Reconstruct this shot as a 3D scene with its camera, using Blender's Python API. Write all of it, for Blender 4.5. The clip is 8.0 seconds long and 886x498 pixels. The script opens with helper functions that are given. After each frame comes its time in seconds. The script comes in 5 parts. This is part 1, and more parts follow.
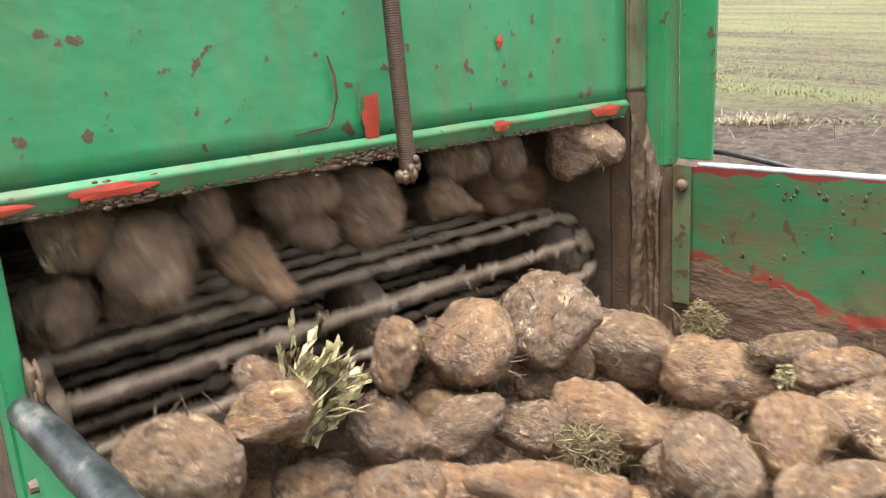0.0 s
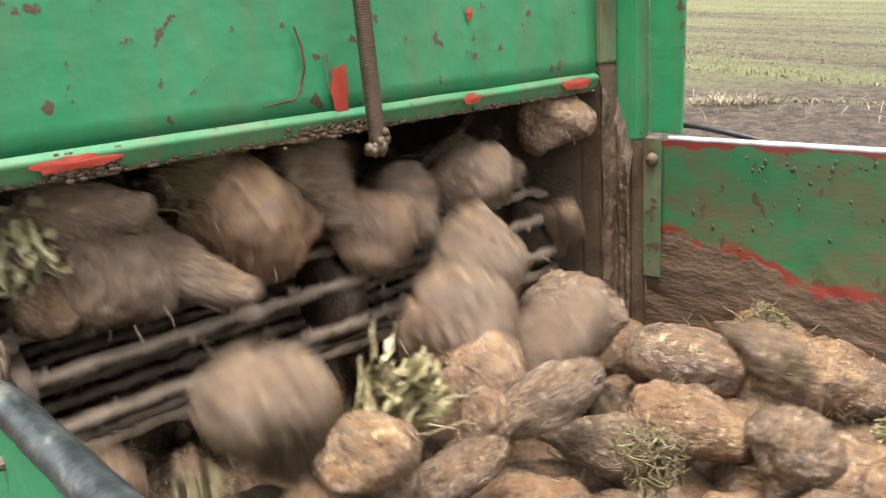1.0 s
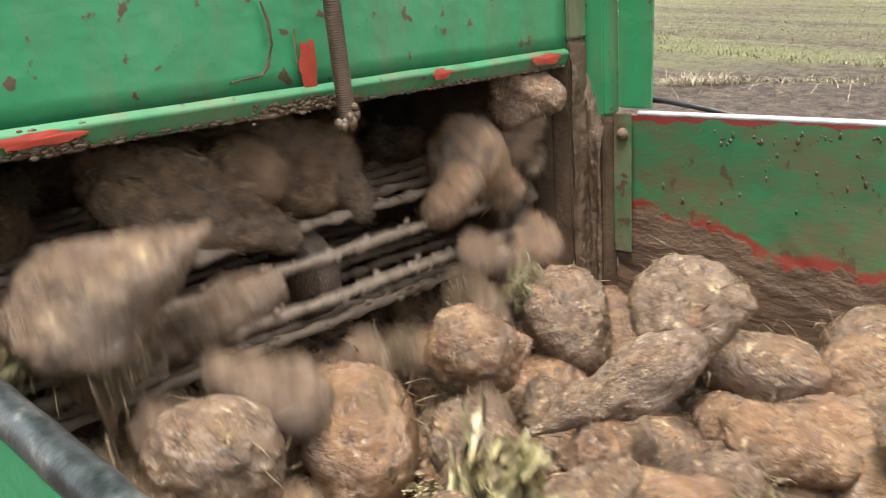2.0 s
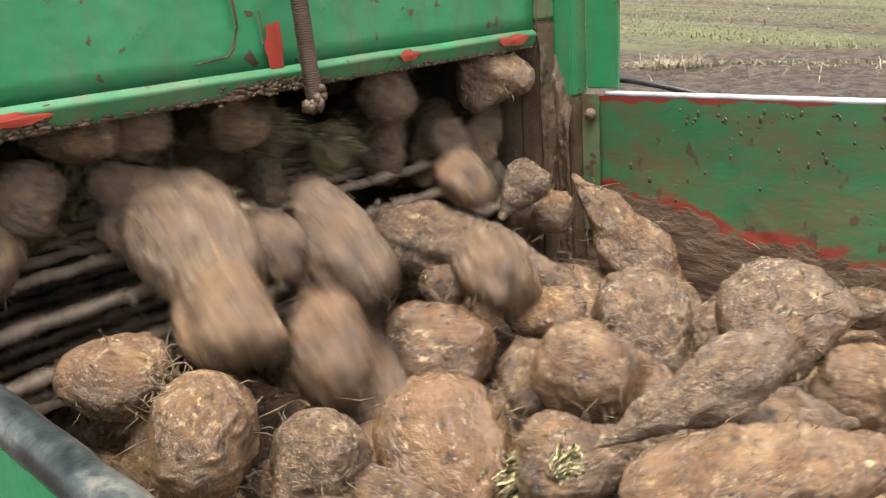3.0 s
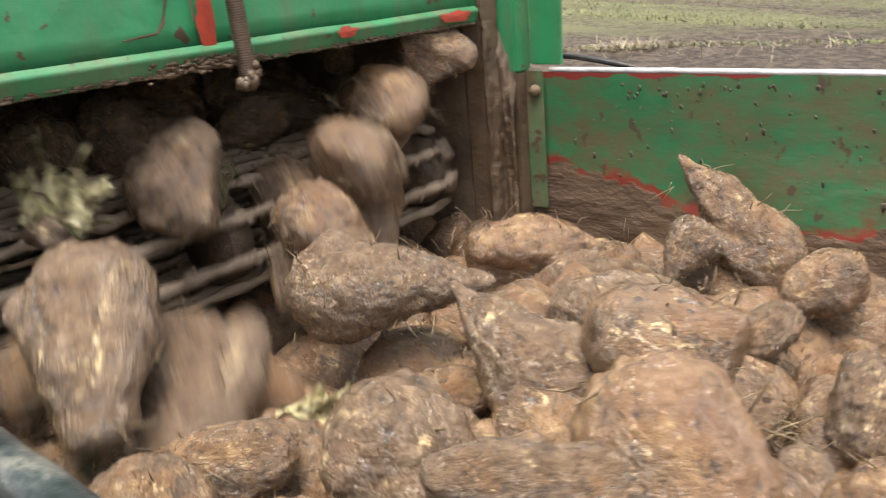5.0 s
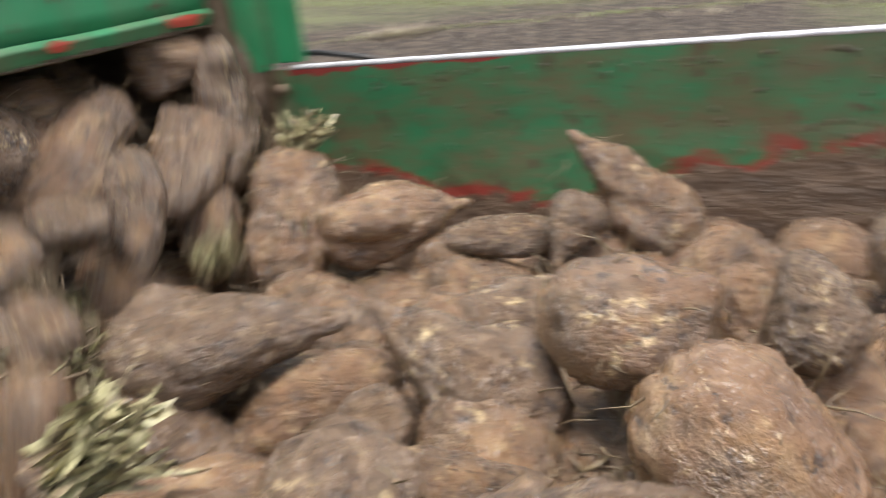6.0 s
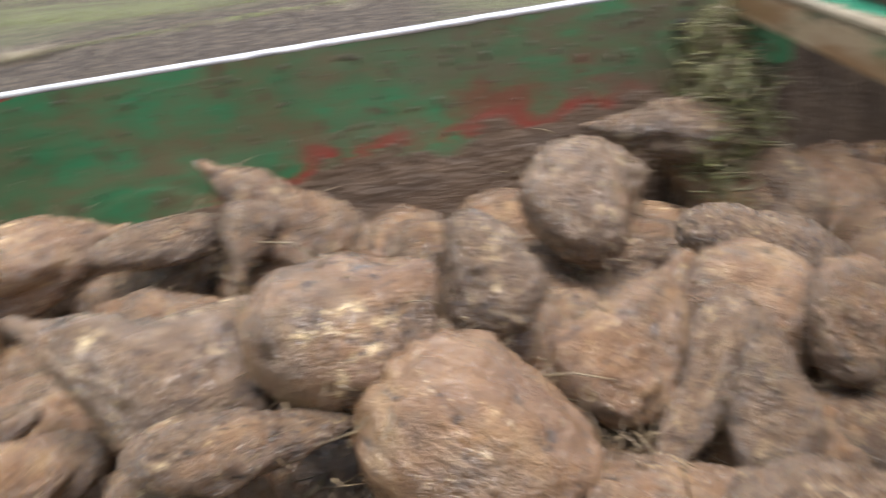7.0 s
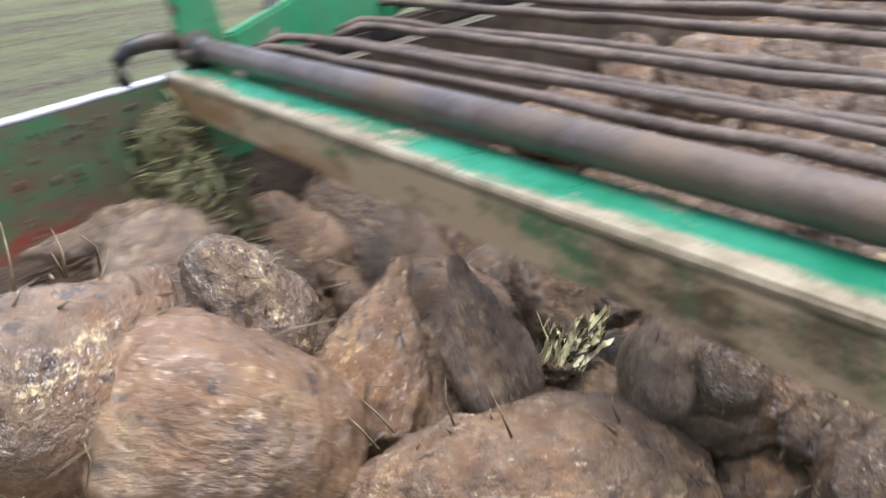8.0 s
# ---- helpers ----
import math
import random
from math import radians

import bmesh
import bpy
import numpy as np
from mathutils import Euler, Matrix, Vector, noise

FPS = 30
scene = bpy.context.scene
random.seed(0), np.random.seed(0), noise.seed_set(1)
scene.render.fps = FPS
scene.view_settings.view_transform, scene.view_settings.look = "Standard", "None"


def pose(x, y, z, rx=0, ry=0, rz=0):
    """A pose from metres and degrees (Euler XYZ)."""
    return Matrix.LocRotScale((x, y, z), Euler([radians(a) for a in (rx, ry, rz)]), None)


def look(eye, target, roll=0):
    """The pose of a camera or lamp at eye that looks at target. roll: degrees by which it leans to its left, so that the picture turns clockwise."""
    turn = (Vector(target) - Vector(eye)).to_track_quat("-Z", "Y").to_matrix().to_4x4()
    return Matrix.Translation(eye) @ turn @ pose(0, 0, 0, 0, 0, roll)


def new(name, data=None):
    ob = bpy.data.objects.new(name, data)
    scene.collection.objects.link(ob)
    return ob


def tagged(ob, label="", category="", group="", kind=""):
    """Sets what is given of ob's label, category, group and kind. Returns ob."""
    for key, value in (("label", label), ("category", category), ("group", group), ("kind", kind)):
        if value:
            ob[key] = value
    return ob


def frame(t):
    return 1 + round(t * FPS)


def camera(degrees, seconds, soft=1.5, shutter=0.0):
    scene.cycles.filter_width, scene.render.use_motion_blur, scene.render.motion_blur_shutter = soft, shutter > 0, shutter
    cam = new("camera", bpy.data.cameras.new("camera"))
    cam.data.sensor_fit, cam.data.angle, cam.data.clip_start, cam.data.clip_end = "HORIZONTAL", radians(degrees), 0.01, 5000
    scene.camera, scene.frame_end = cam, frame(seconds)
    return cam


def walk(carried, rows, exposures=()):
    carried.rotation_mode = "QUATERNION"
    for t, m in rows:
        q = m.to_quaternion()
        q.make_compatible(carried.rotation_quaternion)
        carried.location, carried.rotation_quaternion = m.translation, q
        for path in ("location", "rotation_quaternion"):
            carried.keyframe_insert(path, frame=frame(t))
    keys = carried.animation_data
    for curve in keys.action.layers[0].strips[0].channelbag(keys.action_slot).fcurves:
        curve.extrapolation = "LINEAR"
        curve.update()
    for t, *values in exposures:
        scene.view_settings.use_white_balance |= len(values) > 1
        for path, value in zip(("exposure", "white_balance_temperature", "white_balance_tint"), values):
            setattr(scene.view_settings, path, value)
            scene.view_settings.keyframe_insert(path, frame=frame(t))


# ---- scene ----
cam = camera(58.0, 8.0, soft=1.1, shutter=0.85)
PATH = [
    (0, look((0.6664, -1.0038, 2.181), (-0.5806, 0.0739, 1.7611), -3.6)),
    (0.5, look((0.6706, -1.0072, 2.1793), (-0.5593, 0.0799, 1.7382), -3.7)),
    (1, look((0.669, -1.0013, 2.17), (-0.5363, 0.1062, 1.7127), -3.8)),
    (1.5, look((0.6706, -1.0013, 2.1641), (-0.5134, 0.1215, 1.6881), -4.0)),
    (3, look((0.6902, -1.003, 2.1564), (-0.4377, 0.1555, 1.632), -4.6)),
    (3.5, look((0.6953, -1.0038, 2.1539), (-0.4114, 0.1683, 1.6141), -4.6)),
    (4, look((0.7004, -1.0064, 2.153), (-0.3952, 0.1734, 1.6099), -4.5)),
    (5.5, look((0.7182, -0.9732, 2.1411), (-0.2797, 0.2754, 1.5614), -6.3)),
    (6, look((0.7454, -0.9537, 2.1445), (0.0263, 0.4565, 1.5257), -7.9)),
    (6.5, look((0.8153, -0.9151, 2.1436), (0.3988, 0.6028, 1.5014), -9.1)),
    (7, look((0.8942, -0.8814, 2.1394), (0.7812, 0.6587, 1.4297), -9.9)),
    (7.4, look((0.9171, -0.8721, 2.1453), (1.2181, 0.6383, 1.4263), -10.2)),
    (7.5, look((0.9282, -0.8644, 2.1479), (1.3235, 0.6256, 1.4314), -10.1)),
    (7.7, look((0.9375, -0.8407, 2.1496), (1.5172, 0.578, 1.4143), -10.0)),
    (7.8, look((0.9418, -0.8279, 2.1505), (1.6116, 0.5491, 1.4126), -9.5)),
    (7.9, look((0.9452, -0.8168, 2.1513), (1.6949, 0.5176, 1.4101), -9.6)),
    (8, look((0.9495, -0.8058, 2.1521), (1.7654, 0.4862, 1.4067), -9.5)),
]
EXPOSURES = [(0.0, 1.80, 6700, 10), (1.5, 1.62, 6750, 10), (4.5, 1.43, 6800, 10), (5.5, 1.29, 6600, 10), (6.0, 1.06, 6350, 10), (6.5, 1.2, 6250, 10), (7.0, 1.16, 6150, 10), (7.5, 1.24, 5950, 10), (8.0, 1.26, 5700, 10)]
walk(cam, PATH, EXPOSURES)

# ---- daylight: pale overcast sky with a weak, wide sun ----
world = bpy.data.worlds.new("overcast_sky")
scene.world = world
world.use_nodes = True
wn = world.node_tree.nodes
sky = wn.new("ShaderNodeTexSky")
sky.sky_type = "NISHITA"
sky.sun_disc = False
sky.sun_elevation, sky.sun_rotation = radians(78), radians(148)
sky.dust_density = 4.0
soft_sky = wn.new("ShaderNodeHueSaturation")
soft_sky.inputs["Saturation"].default_value = 0.30
world.node_tree.links.new(sky.outputs[0], soft_sky.inputs["Color"])
world.node_tree.links.new(soft_sky.outputs[0], wn["Background"].inputs[0])
wn["Background"].inputs[1].default_value = 0.15
sun = new("sun", bpy.data.lights.new("sun", "SUN"))
sun.data.energy, sun.data.angle, sun.data.color = 2.3, radians(30), (1.0, 0.97, 0.93)
sun.matrix_world = look((1.0, -1.5, 8.0), (0.3, -0.4, 1.8))


# ---- materials ----
def material(name, rough=0.6, metal=0.0):
    m = bpy.data.materials.new(name)
    m.use_nodes = True
    b = m.node_tree.nodes["Principled BSDF"]
    b.inputs["Roughness"].default_value, b.inputs["Metallic"].default_value = rough, metal
    return m, m.node_tree.nodes, m.node_tree.links, b


def coords(n, l, which="Object", scale=(1, 1, 1)):
    c, mp = n.new("ShaderNodeTexCoord"), n.new("ShaderNodeMapping")
    mp.inputs["Scale"].default_value = scale
    l.new(c.outputs[which], mp.inputs["Vector"])
    return mp.outputs["Vector"]


def noise_of(n, l, vec, scale, detail=4, rough=0.6):
    t = n.new("ShaderNodeTexNoise")
    t.inputs["Scale"].default_value, t.inputs["Detail"].default_value = scale, detail
    t.inputs["Roughness"].default_value = rough
    l.new(vec, t.inputs["Vector"])
    return t.outputs["Fac"]


def ramp(n, l, fac, *stops):
    r = n.new("ShaderNodeValToRGB")
    while len(r.color_ramp.elements) < len(stops):
        r.color_ramp.elements.new(0.5)
    for e, (p, c) in zip(r.color_ramp.elements, stops):
        e.position, e.color = p, (*c, 1) if len(c) == 3 else c
    l.new(fac, r.inputs[0])
    return r.outputs[0]


def grey(v):
    return (v, v, v)


def mix(n, l, fac, a, b):
    x = n.new("ShaderNodeMix")
    x.data_type = "RGBA"
    for val, i in ((fac, 0), (a, 6), (b, 7)):
        if isinstance(val, (int, float)):
            x.inputs[i].default_value = val
        elif isinstance(val, tuple):
            x.inputs[i].default_value = (*val, 1)
        else:
            l.new(val, x.inputs[i])
    return x.outputs[2]


def maths(n, l, op, a, b, c=None):
    x = n.new("ShaderNodeMath")
    x.operation = op
    for val, i in ((a, 0), (b, 1), (c, 2)):
        if val is None:
            continue
        if isinstance(val, (int, float)):
            x.inputs[i].default_value = val
        else:
            l.new(val, x.inputs[i])
    return x.outputs[0]


def bump(n, l, b, height, strength, distance):
    x = n.new("ShaderNodeBump")
    x.inputs["Strength"].default_value, x.inputs["Distance"].default_value = strength, distance
    l.new(height, x.inputs["Height"])
    l.new(x.outputs[0], b.inputs["Normal"])


MUD_DARK, MUD_PALE = (0.075, 0.047, 0.028), (0.20, 0.14, 0.092)
GREEN, GREEN_FADED, PRIMER = (0.010, 0.20, 0.075), (0.030, 0.27, 0.12), (0.30, 0.035, 0.02)


def mud_colour(n, l, vec):
    a = noise_of(n, l, vec, 14, 6, 0.65)
    return ramp(n, l, a, (0.3, MUD_DARK), (0.7, MUD_PALE))


def green_paint(name, film, dirt, rusty=False):
    """Green machine paint: faded, spattered with mud specks, dirt film of the given weight, scratches to primer."""
    m, n, l, b = material(name, 0.34)
    v = coords(n, l)
    base = ramp(n, l, noise_of(n, l, v, 3.5, 4), (0.3, GREEN), (0.75, GREEN_FADED))
    streak = noise_of(n, l, coords(n, l, scale=(9, 9, 1.6)), 2.5, 5, 0.7)
    film_mask = ramp(n, l, streak, (0.55 - film * 0.35, grey(min(0.9, film * 0.25))), (0.78 - film * 0.25, grey(min(1, film * 1.1 + 0.08))))
    c = mix(n, l, film_mask, base, mud_colour(n, l, v))
    specks = ramp(n, l, noise_of(n, l, v, 42, 3, 0.5), (0.70 - dirt, grey(0)), (0.73 - dirt, grey(1)))
    c = mix(n, l, specks, c, (0.085, 0.055, 0.035))
    chips = ramp(n, l, noise_of(n, l, v, 17, 2, 0.4), (0.745, grey(0)), (0.76, grey(1)))
    c = mix(n, l, chips, c, PRIMER)
    if rusty:
        pale = ramp(n, l, noise_of(n, l, coords(n, l, scale=(1, 0.4, 1)), 24, 6, 0.7), (0.40, grey(0)), (0.50, grey(0.9)))
        c = mix(n, l, pale, c, (0.47, 0.345, 0.225))
        rust = ramp(n, l, noise_of(n, l, coords(n, l, scale=(1, 0.25, 1.5)), 16, 6, 0.65), (0.50, grey(0)), (0.58, grey(0.75)))
        c = mix(n, l, rust, c, (0.24, 0.11, 0.035))
    l.new(c, b.inputs["Base Color"])
    l.new(ramp(n, l, streak, (0.2, grey(0.28)), (0.8, grey(0.6))), b.inputs["Roughness"])
    bump(n, l, b, noise_of(n, l, v, 42, 3, 0.5), 0.35, 0.004)
    return m


def wall_paint():
    """Bunker side: green above, a ragged red primer band, caked mud below."""
    m, n, l, b = material("worn_bunker_paint", 0.5)
    v = coords(n, l)
    sep = n.new("ShaderNodeSeparateXYZ")
    l.new(v, sep.inputs[0])
    x, z = sep.outputs[0], sep.outputs[2]
    rise = n.new("ShaderNodeFloatCurve")
    l.new(maths(n, l, "DIVIDE", x, 1.3), rise.inputs["Value"])
    pts = rise.mapping.curves[0].points
    # height of the worn edge above 1.7 m, in fifths of a metre
    for i, (p, h) in enumerate(((0.0, 0.80), (0.11, 0.83), (0.20, 0.62), (0.33, 0.56), (0.42, 0.72), (0.52, 0.86), (0.66, 0.90), (0.78, 0.98), (0.86, 1.0), (1.0, 1.0))):
        if i < 2:
            pts[i].location = (p, h)
        else:
            pts.new(p, h)
    rise.mapping.update()
    edge = maths(n, l, "MULTIPLY_ADD", rise.outputs[0], 0.2, 1.69)
    wob = maths(n, l, "MULTIPLY_ADD", noise_of(n, l, coords(n, l, scale=(1, 1, 1.4)), 16, 5, 0.6), 0.11, -0.055)
    above = maths(n, l, "SUBTRACT", maths(n, l, "ADD", z, wob), edge)
    base = ramp(n, l, noise_of(n, l, v, 5, 4), (0.3, (0.007, 0.120, 0.048)), (0.75, (0.015, 0.200, 0.083)))
    film = ramp(n, l, noise_of(n, l, coords(n, l, scale=(1, 1, 1.7)), 7.0, 9, 0.78), (0.42, grey(0.16)), (0.60, grey(0.92)))
    c = mix(n, l, film, base, (0.110, 0.080, 0.043))
    specks = ramp(n, l, noise_of(n, l, coords(n, l, scale=(1, 1, 0.6)), 38, 3, 0.5), (0.63, grey(0)), (0.66, grey(1)))
    c = mix(n, l, specks, c, (0.07, 0.05, 0.03))
    flecks = ramp(n, l, noise_of(n, l, v, 15, 5, 0.6), (0.72, grey(0)), (0.74, grey(0.6)))
    c = mix(n, l, flecks, c, (0.16, 0.03, 0.02))
    band = ramp(n, l, maths(n, l, "MULTIPLY_ADD", above, 10, 0.5), (0.55, grey(1)), (0.68, grey(0)))
    torn = ramp(n, l, noise_of(n, l, coords(n, l, scale=(1, 1, 1.6)), 12, 5, 0.65), (0.44, grey(0)), (0.50, grey(0.95)))
    c = mix(n, l, maths(n, l, "MULTIPLY", band, torn), c, (0.20, 0.028, 0.02))
    far = ramp(n, l, x, (0.55, grey(0)), (0.95, grey(1)))
    scuffs = ramp(n, l, noise_of(n, l, v, 7, 6, 0.7), (0.50, grey(0)), (0.58, grey(0.85)))
    c = mix(n, l, maths(n, l, "MULTIPLY", far, scuffs), c, (0.15, 0.042, 0.026))
    rubbed = ramp(n, l, noise_of(n, l, coords(n, l, scale=(1, 1, 2)), 6, 6, 0.7), (0.46, grey(0)), (0.56, grey(0.8)))
    c = mix(n, l, maths(n, l, "MULTIPLY", far, rubbed), c, (0.105, 0.078, 0.05))
    top_edge = maths(n, l, "GREATER_THAN", maths(n, l, "ADD", maths(n, l, "MULTIPLY_ADD", x, -0.03, z), maths(n, l, "MULTIPLY", noise_of(n, l, v, 13, 4), 0.04)), 2.003)
    c = mix(n, l, top_edge, c, (0.20, 0.03, 0.025))
    mud = ramp(n, l, noise_of(n, l, coords(n, l, scale=(0.7, 1, 1.8)), 16, 6, 0.65), (0.3, (0.048, 0.028, 0.017)), (0.7, (0.125, 0.076, 0.045)))
    mask = ramp(n, l, maths(n, l, "MULTIPLY_ADD", above, 10, 0.5), (0.43, grey(1)), (0.47, grey(0)))
    l.new(mix(n, l, mask, c, mud), b.inputs["Base Color"])
    l.new(ramp(n, l, mask, (0, grey(0.42)), (1, grey(0.62))), b.inputs["Roughness"])
    h = noise_of(n, l, coords(n, l, scale=(0.7, 1, 1.8)), 26, 6, 0.65)
    slow = ramp(n, l, maths(n, l, "MULTIPLY_ADD", above, 10, 0.5), (0.0, grey(1)), (0.47, grey(0)))
    bump(n, l, b, maths(n, l, "MULTIPLY", h, maths(n, l, "MULTIPLY_ADD", slow, 0.9, 0.1)), 0.8, 0.012)
    return m


def mud(name, pale=MUD_PALE, dark=MUD_DARK, rough=0.55):
    m, n, l, b = material(name, rough)
    v = coords(n, l)
    l.new(ramp(n, l, noise_of(n, l, v, 22, 6, 0.65), (0.3, dark), (0.72, pale)), b.inputs["Base Color"])
    l.new(ramp(n, l, noise_of(n, l, v, 9, 3), (0.35, grey(0.35)), (0.65, grey(0.8))), b.inputs["Roughness"])
    bump(n, l, b, noise_of(n, l, v, 70, 6, 0.65), 0.7, 0.006)
    return m


def steel(name, tint, rough, metal):
    m, n, l, b = material(name, rough, metal)
    v = coords(n, l)
    c = ramp(n, l, noise_of(n, l, v, 30, 6, 0.7), (0.35, tuple(0.45 * q for q in tint)), (0.65, tint))
    smear = ramp(n, l, noise_of(n, l, v, 8, 5, 0.65), (0.48, grey(0)), (0.62, grey(0.8)))
    l.new(mix(n, l, smear, c, (0.15, 0.105, 0.07)), b.inputs["Base Color"])
    l.new(ramp(n, l, smear, (0, grey(rough)), (1, grey(0.75))), b.inputs["Roughness"])
    bump(n, l, b, noise_of(n, l, v, 90, 4), 0.4, 0.003)
    return m


def beet_skin(name="muddy_beet_skin", grain=1.0):
    """Beet skin: tan and orange root under smeared wet soil, cream scuffs where it has been knocked, wet glints painted
    in as cream spots and flecks.
    """
    m, n, l, b = material(name, 0.5)
    tc, info = n.new("ShaderNodeTexCoord"), n.new("ShaderNodeObjectInfo")
    fit_size = n.new("ShaderNodeVectorMath")
    fit_size.operation = "SCALE"
    fit_size.inputs["Scale"].default_value = grain
    l.new(tc.outputs["Object"], fit_size.inputs[0])
    shift = n.new("ShaderNodeVectorMath")
    shift.operation = "MULTIPLY_ADD"
    cmb = n.new("ShaderNodeCombineXYZ")
    for i in range(3):
        l.new(info.outputs["Random"], cmb.inputs[i])
    shift.inputs[1].default_value = (37.0, 53.0, 71.0)
    l.new(cmb.outputs[0], shift.inputs[0])
    l.new(fit_size.outputs[0], shift.inputs[2])
    v = shift.outputs[0]
    ring = n.new("ShaderNodeMapping")
    ring.inputs["Scale"].default_value = (0.62, 1.15, 1.15)
    l.new(v, ring.inputs["Vector"])
    skin = ramp(n, l, noise_of(n, l, v, 3.2, 5, 0.6), (0.30, (0.125, 0.063, 0.029)), (0.50, (0.215, 0.122, 0.062)), (0.70, (0.39, 0.265, 0.145)))
    soil = ramp(n, l, noise_of(n, l, v, 5.5, 8, 0.72), (0.30, (0.062, 0.036, 0.020)), (0.48, (0.150, 0.094, 0.056)), (0.68, (0.265, 0.184, 0.118)))
    cover = maths(n, l, "ADD", noise_of(n, l, v, 2.1, 7, 0.68), maths(n, l, "MULTIPLY_ADD", info.outputs["Random"], 0.26, -0.10))
    soiled = ramp(n, l, cover, (0.44, grey(0.12)), (0.53, grey(1.0)))
    c = mix(n, l, soiled, skin, soil)
    # Cream spots: knocked scuffs, and wet glints put into the colour with them.
    spots = ramp(n, l, noise_of(n, l, ring.outputs[0], 9.5, 7, 0.72), (0.545, grey(0)), (0.65, grey(1)))
    where = ramp(n, l, noise_of(n, l, v, 2.6, 3, 0.5), (0.49, grey(0)), (0.64, grey(1)))
    c = mix(n, l, maths(n, l, "MULTIPLY", spots, where), c, (0.72, 0.57, 0.34))
    # Tiny glints of wet soil, painted as cream flecks.
    flecks = ramp(n, l, noise_of(n, l, ring.outputs[0], 23, 4, 0.65), (0.63, grey(0)), (0.69, grey(0.8)))
    c = mix(n, l, flecks, c, (0.58, 0.46, 0.31))
    # Dips of about the same noise as the relief, darkened for contrast.
    dark_dips = ramp(n, l, noise_of(n, l, ring.outputs[0], 7, 5, 0.7), (0.36, grey(0.8)), (0.43, grey(0)))
    c = mix(n, l, dark_dips, c, (0.035, 0.021, 0.014))
    tint = ramp(n, l, info.outputs["Random"], (0.0, (1.0, 0.92, 0.83)), (0.5, (0.92, 0.87, 0.82)), (1.0, (1.0, 0.95, 0.89)))
    mul = n.new("ShaderNodeMix")
    mul.data_type, mul.blend_type = "RGBA", "MULTIPLY"
    mul.inputs[0].default_value = 1.0
    l.new(c, mul.inputs[6])
    l.new(tint, mul.inputs[7])
    l.new(mul.outputs[2], b.inputs["Base Color"])
    wet = noise_of(n, l, v, 4.5, 5, 0.6)
    l.new(ramp(n, l, wet, (0.38, grey(0.16)), (0.60, grey(0.38))), b.inputs["Roughness"])
    b.inputs["Specular IOR Level"].default_value = 0.72
    crumbs = ramp(n, l, noise_of(n, l, v, 13, 5, 0.62), (0.40, grey(0)), (0.62, grey(1)))
    fine = noise_of(n, l, v, 34, 6, 0.7)
    hgt = maths(n, l, "MULTIPLY_ADD", crumbs, maths(n, l, "MULTIPLY_ADD", soiled, 0.16, 0.05), maths(n, l, "MULTIPLY_ADD", fine, 0.30, noise_of(n, l, ring.outputs[0], 7, 7, 0.66)))
    bump(n, l, b, hgt, 0.64, 0.028)
    film = n.new("ShaderNodeBump")
    film.inputs["Strength"].default_value, film.inputs["Distance"].default_value = 0.45, 0.03
    l.new(noise_of(n, l, v, 9, 4, 0.6), film.inputs["Height"])
    l.new(film.outputs[0], b.inputs["Coat Normal"])
    l.new(ramp(n, l, wet, (0.40, grey(0.75)), (0.62, grey(0.2))), b.inputs["Coat Weight"])
    b.inputs["Coat Roughness"].default_value = 0.13
    return m


def stalk_green(name, a, bcol, grain=1.0):
    m, n, l, b = material(name, 0.45)
    v = coords(n, l, scale=(grain, grain * 2.2, grain * 2.2))
    c = ramp(n, l, noise_of(n, l, v, 9, 4), (0.3, a), (0.7, bcol))
    dirt = ramp(n, l, noise_of(n, l, v, 6, 5, 0.7), (0.44, grey(0)), (0.58, grey(0.9)))
    l.new(mix(n, l, dirt, c, (0.13, 0.088, 0.054)), b.inputs["Base Color"])
    return m


def field_soil():
    """Arable soil: a bare bank near the machine, then rows of thin seedlings."""
    m, n, l, b = material("field_soil_and_seedlings", 0.9)
    v = coords(n, l)
    sep = n.new("ShaderNodeSeparateXYZ")
    l.new(v, sep.inputs[0])
    q = maths(n, l, "MULTIPLY_ADD", sep.outputs[0], -0.53, sep.outputs[1])
    q = maths(n, l, "ADD", q, maths(n, l, "MULTIPLY_ADD", noise_of(n, l, v, 0.8, 5, 0.65), 1.2, -0.6))
    soil = ramp(n, l, noise_of(n, l, v, 7.0, 10, 0.85), (0.42, (0.036, 0.024, 0.016)), (0.60, (0.185, 0.135, 0.092)))
    turn = n.new("ShaderNodeMapping")
    turn.inputs["Rotation"].default_value = (0, 0, radians(28))
    turn.inputs["Scale"].default_value = (0.16, 1.5, 1)
    l.new(v, turn.inputs["Vector"])
    bands = noise_of(n, l, turn.outputs[0], 1.1, 3, 0.5)
    fine = noise_of(n, l, v, 16, 9, 0.85)
    sprout = ramp(n, l, maths(n, l, "ADD", maths(n, l, "MULTIPLY", bands, 0.30), maths(n, l, "MULTIPLY", fine, 0.70)), (0.45, grey(0)), (0.54, grey(0.95)))
    grown = ramp(n, l, maths(n, l, "DIVIDE", q, 20), (0.50, grey(0)), (0.56, grey(1)))
    near_side = ramp(n, l, maths(n, l, "MULTIPLY_ADD", sep.outputs[0], 0.2, 0.5), (0.55, grey(0)), (0.75, grey(1)))
    grown = maths(n, l, "MAXIMUM", grown, near_side)
    c = mix(n, l, maths(n, l, "MULTIPLY", sprout, grown), soil, (0.20, 0.21, 0.09))
    l.new(c, b.inputs["Base Color"])
    bump(n, l, b, fine, 1.0, 0.10)
    return m


